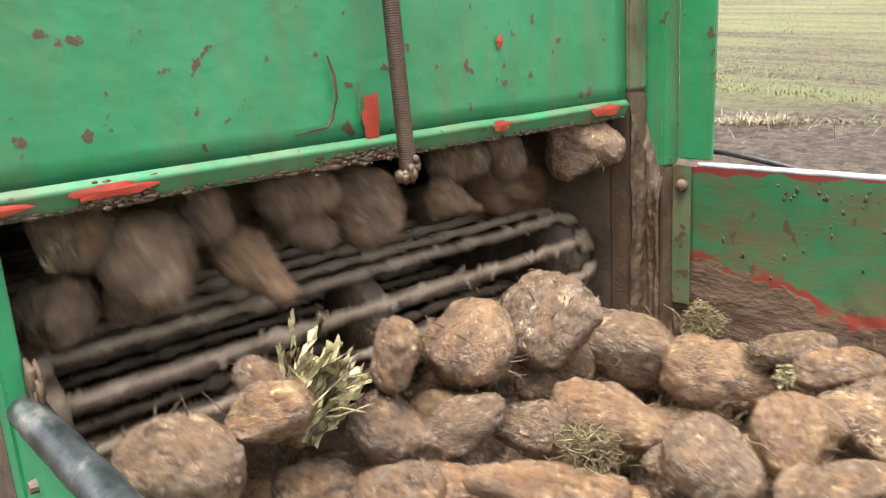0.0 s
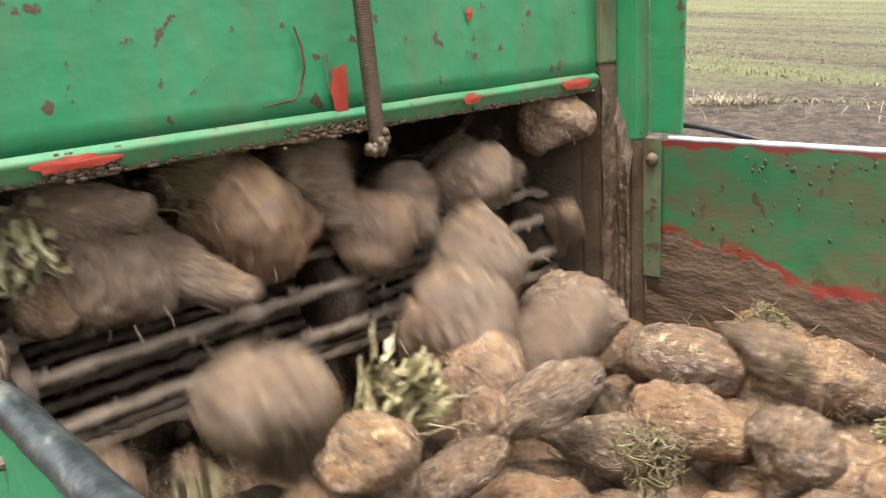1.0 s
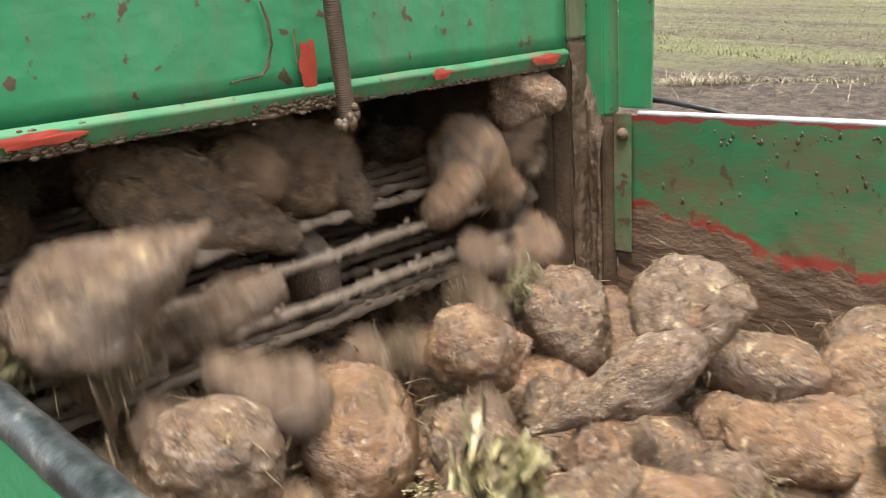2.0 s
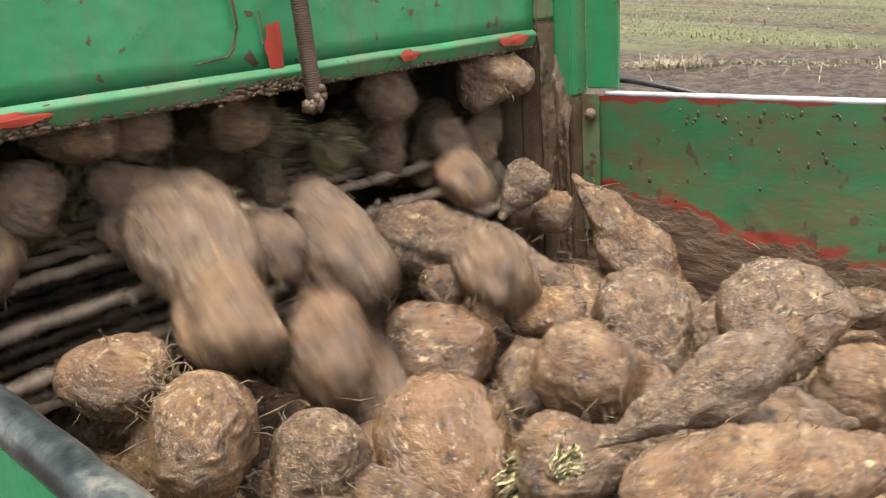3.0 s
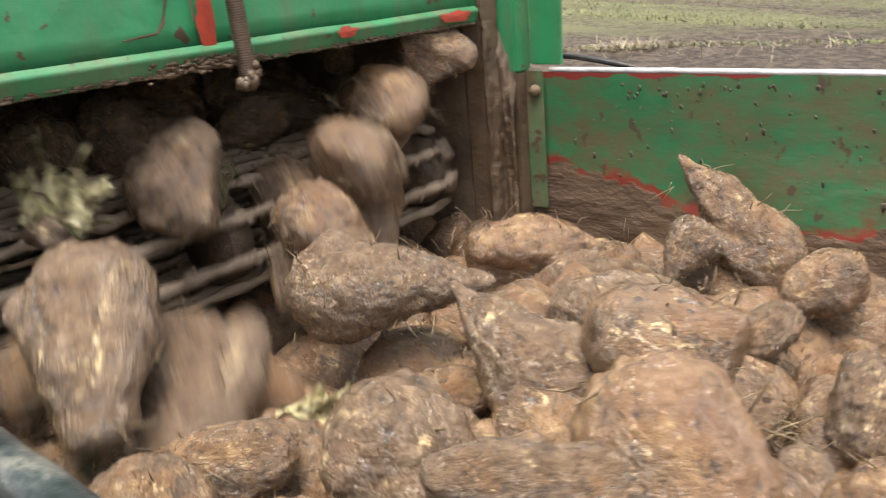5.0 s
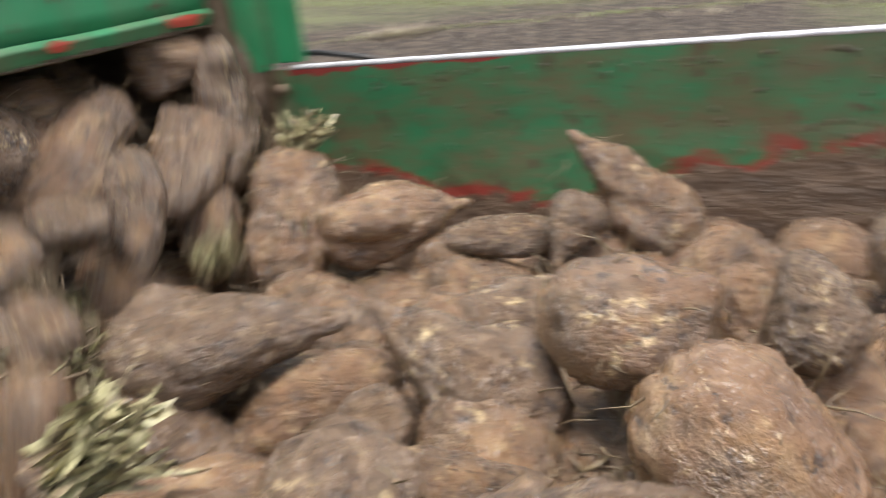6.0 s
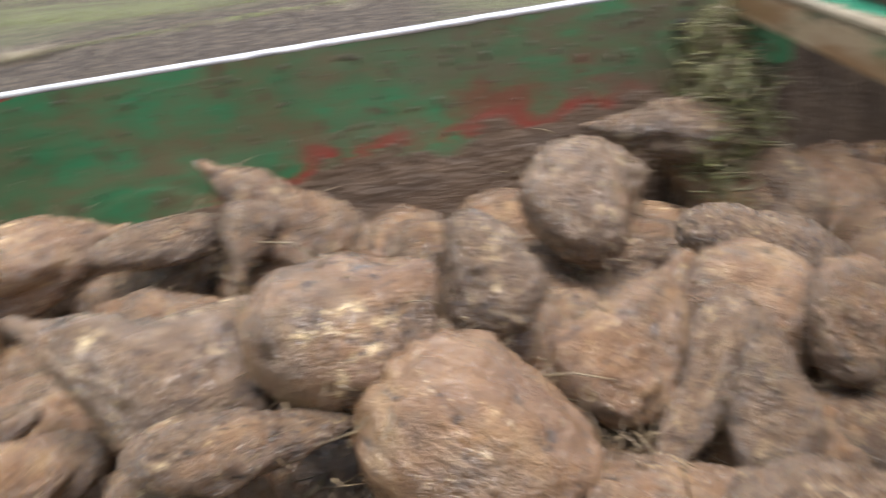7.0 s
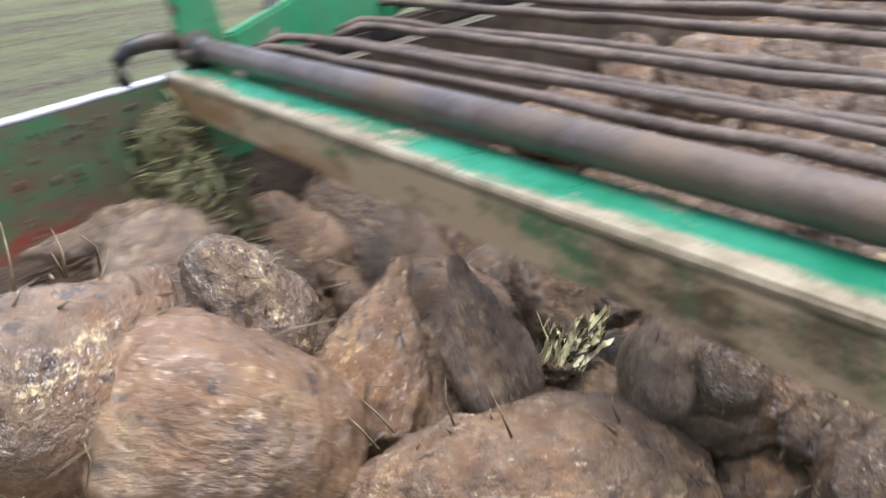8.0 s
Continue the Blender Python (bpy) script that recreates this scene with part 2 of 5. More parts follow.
def beam_top():
    """Wet green paint with a ragged band of pale mud along the front edge."""
    m, n, l, b = material("beam_top_paint", 0.18)
    v = coords(n, l)
    sep = n.new("ShaderNodeSeparateXYZ")
    l.new(v, sep.inputs[0])
    reach = maths(n, l, "MULTIPLY_ADD", noise_of(n, l, coords(n, l, scale=(1, 0.5, 1)), 14, 6, 0.7), 0.05, 1.158)
    band = ramp(n, l, maths(n, l, "MULTIPLY_ADD", maths(n, l, "SUBTRACT", reach, sep.outputs[0]), 60, 0.5), (0.30, grey(0)), (0.85, grey(0.9)))
    base = ramp(n, l, noise_of(n, l, v, 9, 5), (0.35, (0.016, 0.12, 0.062)), (0.65, (0.05, 0.22, 0.14)))
    smear = ramp(n, l, noise_of(n, l, coords(n, l, scale=(1, 0.3, 1)), 30, 6, 0.7), (0.55, grey(0)), (0.64, grey(0.8)))
    band = maths(n, l, "MAXIMUM", band, smear)
    clay = ramp(n, l, noise_of(n, l, v, 30, 6, 0.7), (0.35, (0.16, 0.112, 0.070)), (0.65, (0.36, 0.28, 0.205)))
    l.new(mix(n, l, band, base, clay), b.inputs["Base Color"])
    l.new(ramp(n, l, band, (0, grey(0.16)), (1, grey(0.32))), b.inputs["Roughness"])
    bump(n, l, b, noise_of(n, l, v, 40, 5), 0.4, 0.004)
    return m


M_BEAM_TOP = beam_top()
M_PANEL = green_paint("gate_green_paint", 0.30, 0.055)
M_POST = green_paint("post_green_paint", 0.25, 0.035)
M_BEAM = green_paint("beam_green_paint", 0.35, 0.03)
M_SIDE = green_paint("side_green_paint", 0.1, -0.02)
M_WALL = wall_paint()
M_STRIP = green_paint("muddy_green_strip", 0.82, 0.07)
M_STRIP_UP = green_paint("specked_green_post", 0.42, 0.06)
M_STRAP = green_paint("brown_filmed_green_strap", 0.92, 0.09)
M_BEAM_FRONT = green_paint("mud_filmed_green", 0.8, 0.02, True)
M_LIP = green_paint("muddy_green_lip", 0.5, 0.04)
M_MUD = mud("caked_mud", (0.20, 0.135, 0.084), (0.08, 0.051, 0.032))
M_MUDDY_STEEL = mud("muddy_steel", (0.17, 0.12, 0.08), (0.05, 0.034, 0.024))
M_POST_MUD = mud("post_mud", (0.135, 0.086, 0.050), (0.052, 0.033, 0.020), 0.4)
M_BAR = mud("mud_coated_bar", (0.36, 0.28, 0.21), (0.13, 0.092, 0.062), 0.5)
M_SPATTER = mud("dark_mud_splash", (0.075, 0.05, 0.032), (0.03, 0.02, 0.014))
M_RED, _n, _l, _b = material("red_primer", 0.45)
_l.new(ramp(_n, _l, noise_of(_n, _l, coords(_n, _l), 40, 4), (0.3, (0.22, 0.03, 0.018)), (0.7, (0.42, 0.05, 0.025))), _b.inputs["Base Color"])
# Rim's near-white colour stands for sky reflected off its wet top.
M_RIM, _n, _l, _b = material("bare_wet_rim", 0.25, 0.3)
_l.new(ramp(_n, _l, noise_of(_n, _l, coords(_n, _l), 25, 4), (0.35, (0.42, 0.40, 0.42)), (0.65, (0.68, 0.66, 0.68))), _b.inputs["Base Color"])
M_THREAD = steel("rusty_threaded_steel", (0.14, 0.09, 0.07), 0.4, 0.5)
M_SHAFT = steel("dark_worn_steel", (0.15, 0.118, 0.112), 0.36, 0.4)
M_ROD = mud("muddy_elevator_bar", (0.165, 0.115, 0.088), (0.05, 0.035, 0.027), 0.5)
M_BLACK = steel("black_iron", (0.03, 0.028, 0.028), 0.45, 0.3)
M_RUBBER, _n, _l, _b = material("wet_black_rubber", 0.3)
_v = coords(_n, _l)
_l.new(ramp(_n, _l, noise_of(_n, _l, coords(_n, _l, scale=(0.7, 1, 1)), 24, 6, 0.7), (0.40, (0.010, 0.013, 0.014)), (0.55, (0.040, 0.048, 0.05)), (0.66, (0.15, 0.145, 0.125))), _b.inputs["Base Color"])
bump(_n, _l, _b, noise_of(_n, _l, _v, 60, 4), 0.4, 0.003)
M_BEET = beet_skin()
M_BEET_LOW = beet_skin("muddy_beet_skin_joined", 7.5)
M_STALK = stalk_green("pale_beet_stalk", (0.27, 0.25, 0.10), (0.62, 0.55, 0.33), 0.9)
M_LEAF = stalk_green("wilted_beet_leaf", (0.06, 0.07, 0.02), (0.22, 0.215, 0.08))
M_TRASH = stalk_green("brown_trash", (0.11, 0.075, 0.04), (0.24, 0.18, 0.10))
M_STRAW = stalk_green("dry_straw", (0.30, 0.25, 0.15), (0.46, 0.40, 0.27))
M_SPROUT = stalk_green("seedling_green", (0.15, 0.19, 0.05), (0.27, 0.30, 0.10))
M_FIELD = field_soil()


# ---- mesh helpers ----
def mesh_from(name, bm, mat, smooth=True):
    me = bpy.data.meshes.new(name)
    bm.normal_update()
    bm.to_mesh(me)
    bm.free()
    me.materials.append(mat)
    for p in me.polygons:
        p.use_smooth = smooth
    return me


def part(name, bm, mat, parent=None, label="", smooth=False):
    ob = new(name, mesh_from(name, bm, mat, smooth))
    ob.parent = parent
    return tagged(ob, label) if label else ob


def add_box(bm, lo, hi, bevel=0.0):
    b2 = bmesh.new()
    bmesh.ops.create_cube(b2, size=1)
    c, s = (Vector(lo) + Vector(hi)) / 2, Vector(hi) - Vector(lo)
    bmesh.ops.transform(b2, matrix=Matrix.Translation(c) @ Matrix.Diagonal((*s, 1)), verts=b2.verts)
    if bevel:
        bmesh.ops.bevel(b2, geom=b2.edges, offset=bevel, segments=2, affect="EDGES")
    tmp = bpy.data.meshes.new("tmp")
    b2.to_mesh(tmp)
    b2.free()
    bm.from_mesh(tmp)
    bpy.data.meshes.remove(tmp)
    return bm


def box(lo, hi, bevel=0.0):
    return add_box(bmesh.new(), lo, hi, bevel)


def add_tube(bm, pts, radii, sides=8, cap=True):
    """A tube through the points, with a radius at each."""
    rings = []
    pts = [Vector(p) for p in pts]
    for i, p in enumerate(pts):
        d = (pts[min(i + 1, len(pts) - 1)] - pts[max(i - 1, 0)]).normalized()
        side = d.cross(Vector((0, 0, 1)) if abs(d.z) < 0.9 else Vector((1, 0, 0))).normalized()
        up = side.cross(d)
        r = radii[i] if isinstance(radii, (list, tuple)) else radii
        rings.append([bm.verts.new(p + r * (math.cos(a) * side + math.sin(a) * up)) for a in (2 * math.pi * k / sides for k in range(sides))])
    for a, b in zip(rings, rings[1:]):
        for k in range(sides):
            bm.faces.new((a[k], a[(k + 1) % sides], b[(k + 1) % sides], b[k]))
    if cap:
        bm.faces.new(rings[0][::-1])
        bm.faces.new(rings[-1])
    return bm


def sheet(x0, x1, y0, y1, nx, ny, place):
    """A grid over two parameters, each point from place(u, v)."""
    bm = bmesh.new()
    g = [[bm.verts.new(place(x0 + (x1 - x0) * i / nx, y0 + (y1 - y0) * j / ny)) for j in range(ny + 1)] for i in range(nx + 1)]
    for i in range(nx):
        for j in range(ny):
            bm.faces.new((g[i][j], g[i + 1][j], g[i + 1][j + 1], g[i][j + 1]))
    return bm


def lump(bm, c, r, seed, squash=(1, 1, 1), sub=2):
    """An uneven clod of mud at c."""
    made = bmesh.ops.create_icosphere(bm, subdivisions=sub, radius=1)["verts"]
    for v in made:
        k = 1 + 0.55 * noise.noise(v.co * 1.6 + Vector((seed, 0, 0))) + 0.3 * noise.noise(v.co * 4 + Vector((0, seed, 0)))
        v.co = Vector(c) + Vector((v.co.x * squash[0], v.co.y * squash[1], v.co.z * squash[2])) * r * k


# ---- field ----
TILT = math.tan(radians(6.0))


def ground_at(x, y):
    rise = TILT * (-0.743 * x + 0.669 * y)
    return rise + 0.1 * noise.noise(Vector((x * 0.35, y * 0.35, 3))) * min(1, 12 / (abs(x) + abs(y) + 1))


def far_step(u):
    return math.copysign(abs(u) ** 3 * 900 + abs(u) * 12, u)


field = part("ground", sheet(-1, 1, -1, 1, 120, 120, lambda u, v: (far_step(u), far_step(v), ground_at(far_step(u), far_step(v)) + 0.3)), M_FIELD, smooth=True)
tagged(field, "brown arable field with thin rows of green seedlings", "field", kind="structure")

rng = random.Random(11)


def edge_y(x):
    return 9.53 + 0.53 * x


def blades(count, where, size, width, up):
    """Upright blades, each a bent strip of two triangles."""
    bm = bmesh.new()
    for k in range(count):
        x, y = where()
        z = ground_at(x, y) + 0.29
        d = Vector((rng.gauss(0, 0.6), rng.gauss(0, 0.6), up)).normalized() * size * rng.uniform(0.5, 1.3)
        w = Vector((d.y, -d.x, 0)).normalized() * width
        if w.length < 1e-5:
            w = Vector((width, 0, 0))
        p = Vector((x, y, z))
        a, b2, c2 = bm.verts.new(p - w), bm.verts.new(p + w), bm.verts.new(p + d * 0.6 + w)
        e2, f2 = bm.verts.new(p + d * 0.6 - w), bm.verts.new(p + d + Vector((d.x, d.y, -0.2 * d.z)) * 0.4)
        bm.faces.new((a, b2, c2, e2))
        bm.faces.new((e2, c2, f2))
    return bm


def along_edge():
    x = rng.uniform(-9, 3)
    return x, edge_y(x) + rng.gauss(0.05, 0.10)


def straw_spot():
    if rng.random() < 0.5:
        x = rng.gauss(-3.75, 0.22)
        return x, edge_y(x) + rng.gauss(-0.05, 0.10)
    x = rng.uniform(-8, 2)
    return x, edge_y(x) + rng.gauss(-0.35, 0.5)


def row_spot():
    y = 9.2 + rng.random() ** 1.8 * 22
    x = rng.uniform(-1.1, 1.0) * (y + 2)
    q = round((y - 0.53 * x) / 0.16) * 0.16 + rng.gauss(0, 0.03)
    return x, max(q, 10.6 if x < 0.5 else 4.0) + 0.53 * x


tagged(part("edge_grass", blades(3200, along_edge, 0.05, 0.005, 0.7), M_SPROUT), "short yellow-green grass along the field edge", "grass", kind="stuff")
tagged(part("dry_straw", blades(650, straw_spot, 0.20, 0.0035, 0.35), M_STRAW), "pale dry straw lying on the bank", "straw", kind="stuff")
tagged(part("seedlings", blades(30000, row_spot, 0.050, 0.006, 1.4), M_SPROUT), "thin rows of small green seedlings in the soil", "seedling", kind="stuff")

# ---- bunker side wall with folded rim ----
W_END = 1.19


def wall_point(x, z):
    crust = max(0, min(1, (1.90 - z) / 0.12))
    ridge = abs(noise.noise(Vector((x * 5, z * 22 + 3 * noise.noise(Vector((x * 6, z * 6, 2))), 5))))
    return (x, 0.005 * noise.noise(Vector((x * 3, z * 3, 0))) - crust * (0.004 + 0.006 * (0.5 - ridge)), z)


bm = sheet(0.03, W_END + 0.05, 1.5, 1.993, 160, 110, wall_point)
add_box(bm, (0.03, 0.008, 1.5), (W_END + 0.05, 0.014, 1.991))
wall = part("wall_side", bm, M_WALL, smooth=True)
tagged(wall, "green steel bunker side with red primer and caked mud", "bunker wall", kind="structure")
bm = bmesh.new()
add_tube(bm, [(0.062 + 0.01 * i, 0.004 + 0.0012 * noise.noise(Vector((i * 0.4, 0, 0))), 1.9955 + 0.001 * noise.noise(Vector((i * 0.3, 4, 0)))) for i in range(114)], 0.0042, 10)
add_box(bm, (0.062, 0.004, 1.992), (W_END, 0.026, 1.997), 0.002)
rim = part("rim", bm, M_RIM, wall, "wet folded rim, sky glare painted pale into its colour", smooth=True)
bm = bmesh.new()
for k in range(300):
    x = 0.08 + 1.07 * rng.random() ** 0.8
    lump(bm, (x, -0.005, 1.980 - rng.random() ** 2 * 0.14), rng.uniform(0.0007, 0.0028), k, (1, 0.3, rng.uniform(0.8, 2.6)), 1)
tagged(part("mud_spatter", bm, M_SPATTER, wall, "small dark mud splashes", smooth=True), kind="stuff")
bm = bmesh.new()
for i, (x, z) in enumerate(((1.125, 1.955), (1.215, 1.955))):
    bmesh.ops.create_cone(bm, cap_ends=True, segments=6, radius1=0.010, radius2=0.009, depth=0.01, matrix=pose(x, -0.008, z, 90, 0, 12))
part("bolt", bm, M_BLACK, wall, "dark hexagon bolt heads")

# ---- corner post ----
post = new("corner_post")
tagged(post, "folded green steel corner post caked with mud", "post", kind="structure")
bm = box((0.030, 0.002, 2.003), (0.092, 0.010, 2.75), 0.0015)
for v in bm.verts:
    if v.co.x > 0.08:
        v.co.x -= max(0.0, (2.15 - v.co.z)) * 0.07
part("flange", bm, M_POST, post)
part("face", box((-0.03, -0.033, 1.995), (0.0285, 0.008, 2.75), 0.003), M_STRIP_UP, post)
part("channel", box((-0.030, -0.078, 2.105), (0.003, -0.034, 2.75), 0.003), M_STRIP, post, "muddy channel behind the gate edge")
part("lower_channel", box((-0.030, -0.078, 1.5), (0.003, -0.034, 2.104), 0.003), M_POST_MUD, post, "lower channel buried in brown mud")
part("lower_strip", box((0.029, -0.010, 1.79), (0.058, -0.007, 1.996), 0.001), M_STRAP, post, "mud-stained green strap with a bolt")
part("lower_face", box((-0.030, -0.0335, 1.5), (0.0282, 0.001, 1.9945), 0.002), M_POST_MUD, post, "lower post under wet brown mud")
bm = bmesh.new()
bmesh.ops.create_cone(bm, cap_ends=True, segments=12, radius1=0.010, radius2=0.007, depth=0.01, matrix=pose(0.045, -0.013, 1.967, 90, 0, 0))
part("bolt", bm, M_MUD, post, "muddy bolt head", smooth=True)


def post_mud(u, z):
    """A ragged coat of mud round the post's inner corner."""
    if u < 0.45:
        q = u / 0.45
        p, d = Vector((0.004, -0.0785 + 0.040 * q, z)), Vector((1, -0.2, 0))
    else:
        q = (u - 0.45) / 0.55
        p, d = Vector((0.006 + 0.022 * q, -0.0400, z)), Vector((0.1, -1, 0))
    k = 0.7 * noise.noise(Vector((u * 4, z * 9, 1))) + 0.4 * noise.noise(Vector((u * 7, z * 28, 2))) + 0.3 * noise.noise(Vector((u * 11, z * 120, 3)))
    top = max(0, (z - (2.075 - 0.13 * u + 0.05 * noise.noise(Vector((u * 5, 0, 8)))))) / 0.04
    return p + d * (0.003 + 0.008 * k - 0.014 * min(1.2, top))


tagged(part("mud_coat", sheet(0, 1, 1.5, 2.13, 26, 150, post_mud), M_POST_MUD, post, "thick uneven mud coat", smooth=True), kind="stuff")

hose = part("hose", add_tube(bmesh.new(), [(0.05, 0.034, 2.012), (0.09, 0.032, 2.010), (0.13, 0.034, 2.004), (0.17, 0.040, 1.996), (0.23, 0.05, 1.98)], 0.0042, 8), M_BLACK, smooth=True)
tagged(hose, "black rubber hose lying behind the rim", "hose")

# ---- outlet gate ----
def gate_point(y, z):
    return (0.004 * noise.noise(Vector((y * 2.2, z * 2.2, 9))), y, z)


gate = part("outlet_gate", sheet(-1.6, -0.082, 2.088, 2.85, 60, 30, gate_point), M_PANEL, smooth=True)
tagged(gate, "scratched green steel outlet gate with red primer chips", "gate")
sol = gate.modifiers.new("thick", "SOLIDIFY")
sol.thickness, sol.offset = 0.005, -1
bm = bmesh.new()
prof = [(0.002, 2.0945), (0.007, 2.0905), (0.0085, 2.088), (0.0075, 2.0855), (0.003, 2.077), (0.001, 2.0705), (-0.002, 2.0695), (-0.006, 2.072)]
rows_b = []
for i in range(91):
    y = -1.6 + (1.6 - 0.084) * i / 90
    w = 0.0015 * noise.noise(Vector((y * 9, 0, 0)))
    rows_b.append([bm.verts.new((px + w, y, pz + w)) for px, pz in prof])
for a, b in zip(rows_b, rows_b[1:]):
    for k in range(len(prof) - 1):
        bm.faces.new((a[k], a[k + 1], b[k + 1], b[k]))
part("bottom_flange", bm, M_LIP, gate, "rolled lower lip, muddy underneath", smooth=True)
bm = bmesh.new()
for k in range(1500):
    y = -1.25 + rng.random() * 1.16
    near = 1.7 if -0.58 < y < -0.46 or -0.80 < y < -0.75 else 1.0
    lump(bm, (rng.uniform(-0.004, 0.003), y, 2.0705 + 0.004 * rng.random() * near), rng.uniform(0.001, 0.0028) * near, k, (0.9, 2.2, 0.8), 1)
for k in range(110):
    lump(bm, (0.006, -0.525 + rng.gauss(0, 0.028), 2.079 + rng.gauss(0, 0.005)), rng.uniform(0.001, 0.003), k, (0.5, 1.6, 0.9), 1)
    lump(bm, (0.006, -0.775 + rng.gauss(0, 0.014), 2.079 + rng.gauss(0, 0.005)), rng.uniform(0.001, 0.003), k + 50, (0.5, 1.6, 0.9), 1)
tagged(part("mud_fringe", bm, M_POST_MUD, gate, "mud clinging to the lower lip", smooth=True), kind="stuff")


def chip(y, z, w, h, seed, x=0.0035):
    """A ragged patch of bare red primer."""
    bm = bmesh.new()
    mid = bm.verts.new((x + 0.001, y, z))
    ring = []
    for k in range(22):
        a = 2 * math.pi * k / 22
        r = 1 + 0.55 * noise.noise(Vector((math.cos(a) * 1.7, math.sin(a) * 1.7, seed)))
        ring.append(bm.verts.new((x, y + w * 0.5 * r * math.cos(a), z + h * 0.5 * r * math.sin(a))))
    for a, b in zip(ring, ring[1:] + ring[:1]):
        bm.faces.new((mid, a, b))
    part("paint_chip", bm, M_RED, gate, "bare red primer chip")


chip(-0.515, 2.112, 0.022, 0.052, 1)
chip(-0.332, 2.086, 0.030, 0.012, 2, 0.0088)
chip(-0.135, 2.085, 0.065, 0.013, 3, 0.0088)
chip(-0.787, 2.084, 0.068, 0.013, 4, 0.0088)
chip(-0.87, 2.081, 0.05, 0.008, 5, 0.0088)
chip(-0.325, 2.181, 0.013, 0.014, 6)
chip(-0.93, 2.079, 0.06, 0.006, 7, 0.0088)
bm = bmesh.new()
add_tube(bm, [(0.003, -0.562, 2.178), (0.004, -0.557, 2.160), (0.004, -0.556, 2.138), (0.004, -0.563, 2.118), (0.003, -0.570, 2.110), (0.003, -0.605, 2.107)], [0.001, 0.0018, 0.0015, 0.002, 0.0015, 0.001], 5)
add_tube(bm, [(0.003, -0.528, 2.15), (0.004, -0.529, 2.118)], 0.001, 5)
part("scratch", bm, M_THREAD, gate, "rusty scratch")

# ---- threaded spindle of the gate ----
bm = bmesh.new()
for_pts, rad = [], []
for i in range(690):
    z = 2.051 + i * 0.0008
    for_pts.append((0.034 - 0.012 * (z - 2.05), -0.497 - 0.03 * (z - 2.05), z))
    rad.append(0.0088 + (0.0005 if i % 3 == 0 else -0.0004))
add_tube(bm, for_pts, rad, 12)
spindle = part("threaded_spindle", bm, M_THREAD, smooth=True)
tagged(spindle, "rusty threaded steel rod hanging before the gate", "threaded rod")
bm = bmesh.new()
for k in range(14):
    lump(bm, (0.036 + rng.uniform(-0.006, 0.006), -0.497 + rng.uniform(-0.008, 0.008), 2.05 + rng.random() * 0.022), rng.uniform(0.004, 0.008), k, (1, 1, 1.2), 1)
tagged(part("mud_cap", bm, M_POST_MUD, spindle, "mud stuck on its lower end", smooth=True), kind="stuff")

# ---- near side of the bunker with its rubber edge ----
side = part("wall_near", box((-0.02, -0.884, 1.4), (1.6, -0.876, 1.905), 0.001), M_SIDE)
tagged(side, "clean green steel near side of the bunker", "bunker wall", kind="structure")
part("upright", box((-0.05, -0.886, 1.4), (-0.014, -0.868, 2.6), 0.002), M_SIDE, side)
bm = bmesh.new()
add_tube(bm, [(-0.02 + 0.02 * i, -0.872 + 0.0012 * noise.noise(Vector((i * 0.7, 0, 0))), 1.914 + 0.0015 * noise.noise(Vector((i * 0.5, 7, 0)))) for i in range(82)], 0.0145, 14)
part("rubber_edge", bm, M_RUBBER, side, "wet black rubber edging hose", smooth=True)
bm = bmesh.new()
bmesh.ops.create_cone(bm, cap_ends=True, segments=10, radius1=0.006, radius2=0.005, depth=0.006, matrix=pose(0.03, -0.887, 1.87, 90, 0, 0))
part("rivet", bm, M_SHAFT, side, "small steel rivet")
bm = bmesh.new()
for k in range(60):
    lump(bm, (rng.uniform(-0.05, 0.01), -0.866 + rng.uniform(-0.002, 0.004), rng.uniform(1.78, 1.95)), rng.uniform(0.005, 0.014), k, (1, 0.3, 1.5), 2)
tagged(part("mud_coat", bm, M_POST_MUD, side, "mud packed along the edge", smooth=True), kind="stuff")

# ---- bunker floor and the feed channel behind the gate, with an added cover ----
tagged(part("floor", box((-3.3, -0.95, 1.40), (2.9, 0.05, 1.42)), M_MUDDY_STEEL), "muddy steel bunker floor", "floor", kind="structure")
tagged(part("wall_channel", box((-3.3, -0.076, 1.42), (-0.031, -0.070, 2.6)), M_MUDDY_STEEL), "muddy steel side of the feed channel", "channel wall", kind="structure")
tagged(part("wall_channel_near", box((-3.3, -0.886, 1.42), (-0.051, -0.880, 2.6)), M_MUDDY_STEEL), "muddy steel side of the feed channel", "channel wall", kind="structure")
# Added roof, out of view: keeps sky light off the beets behind the gate.
tagged(part("cover", box((-3.3, -0.9, 2.6), (-0.03, -0.06, 2.61)), M_MUDDY_STEEL), "unseen steel sheet added over the channel to keep it dark", "cover", kind="structure")
tagged(part("wall_channel_end", box((-3.32, -0.9, 1.42), (-3.301, -0.06, 2.6)), M_MUDDY_STEEL), "steel end of the feed channel", "channel wall", kind="structure")

# ---- web conveyor behind the gate: cross bars on two side belts ----
AX, AZ, AR, BACK, SPEED = -0.105, 1.862, 0.066, -3.0, 0.35
RUN = AX - BACK
LOOP = 2 * RUN + 2 * math.pi * AR


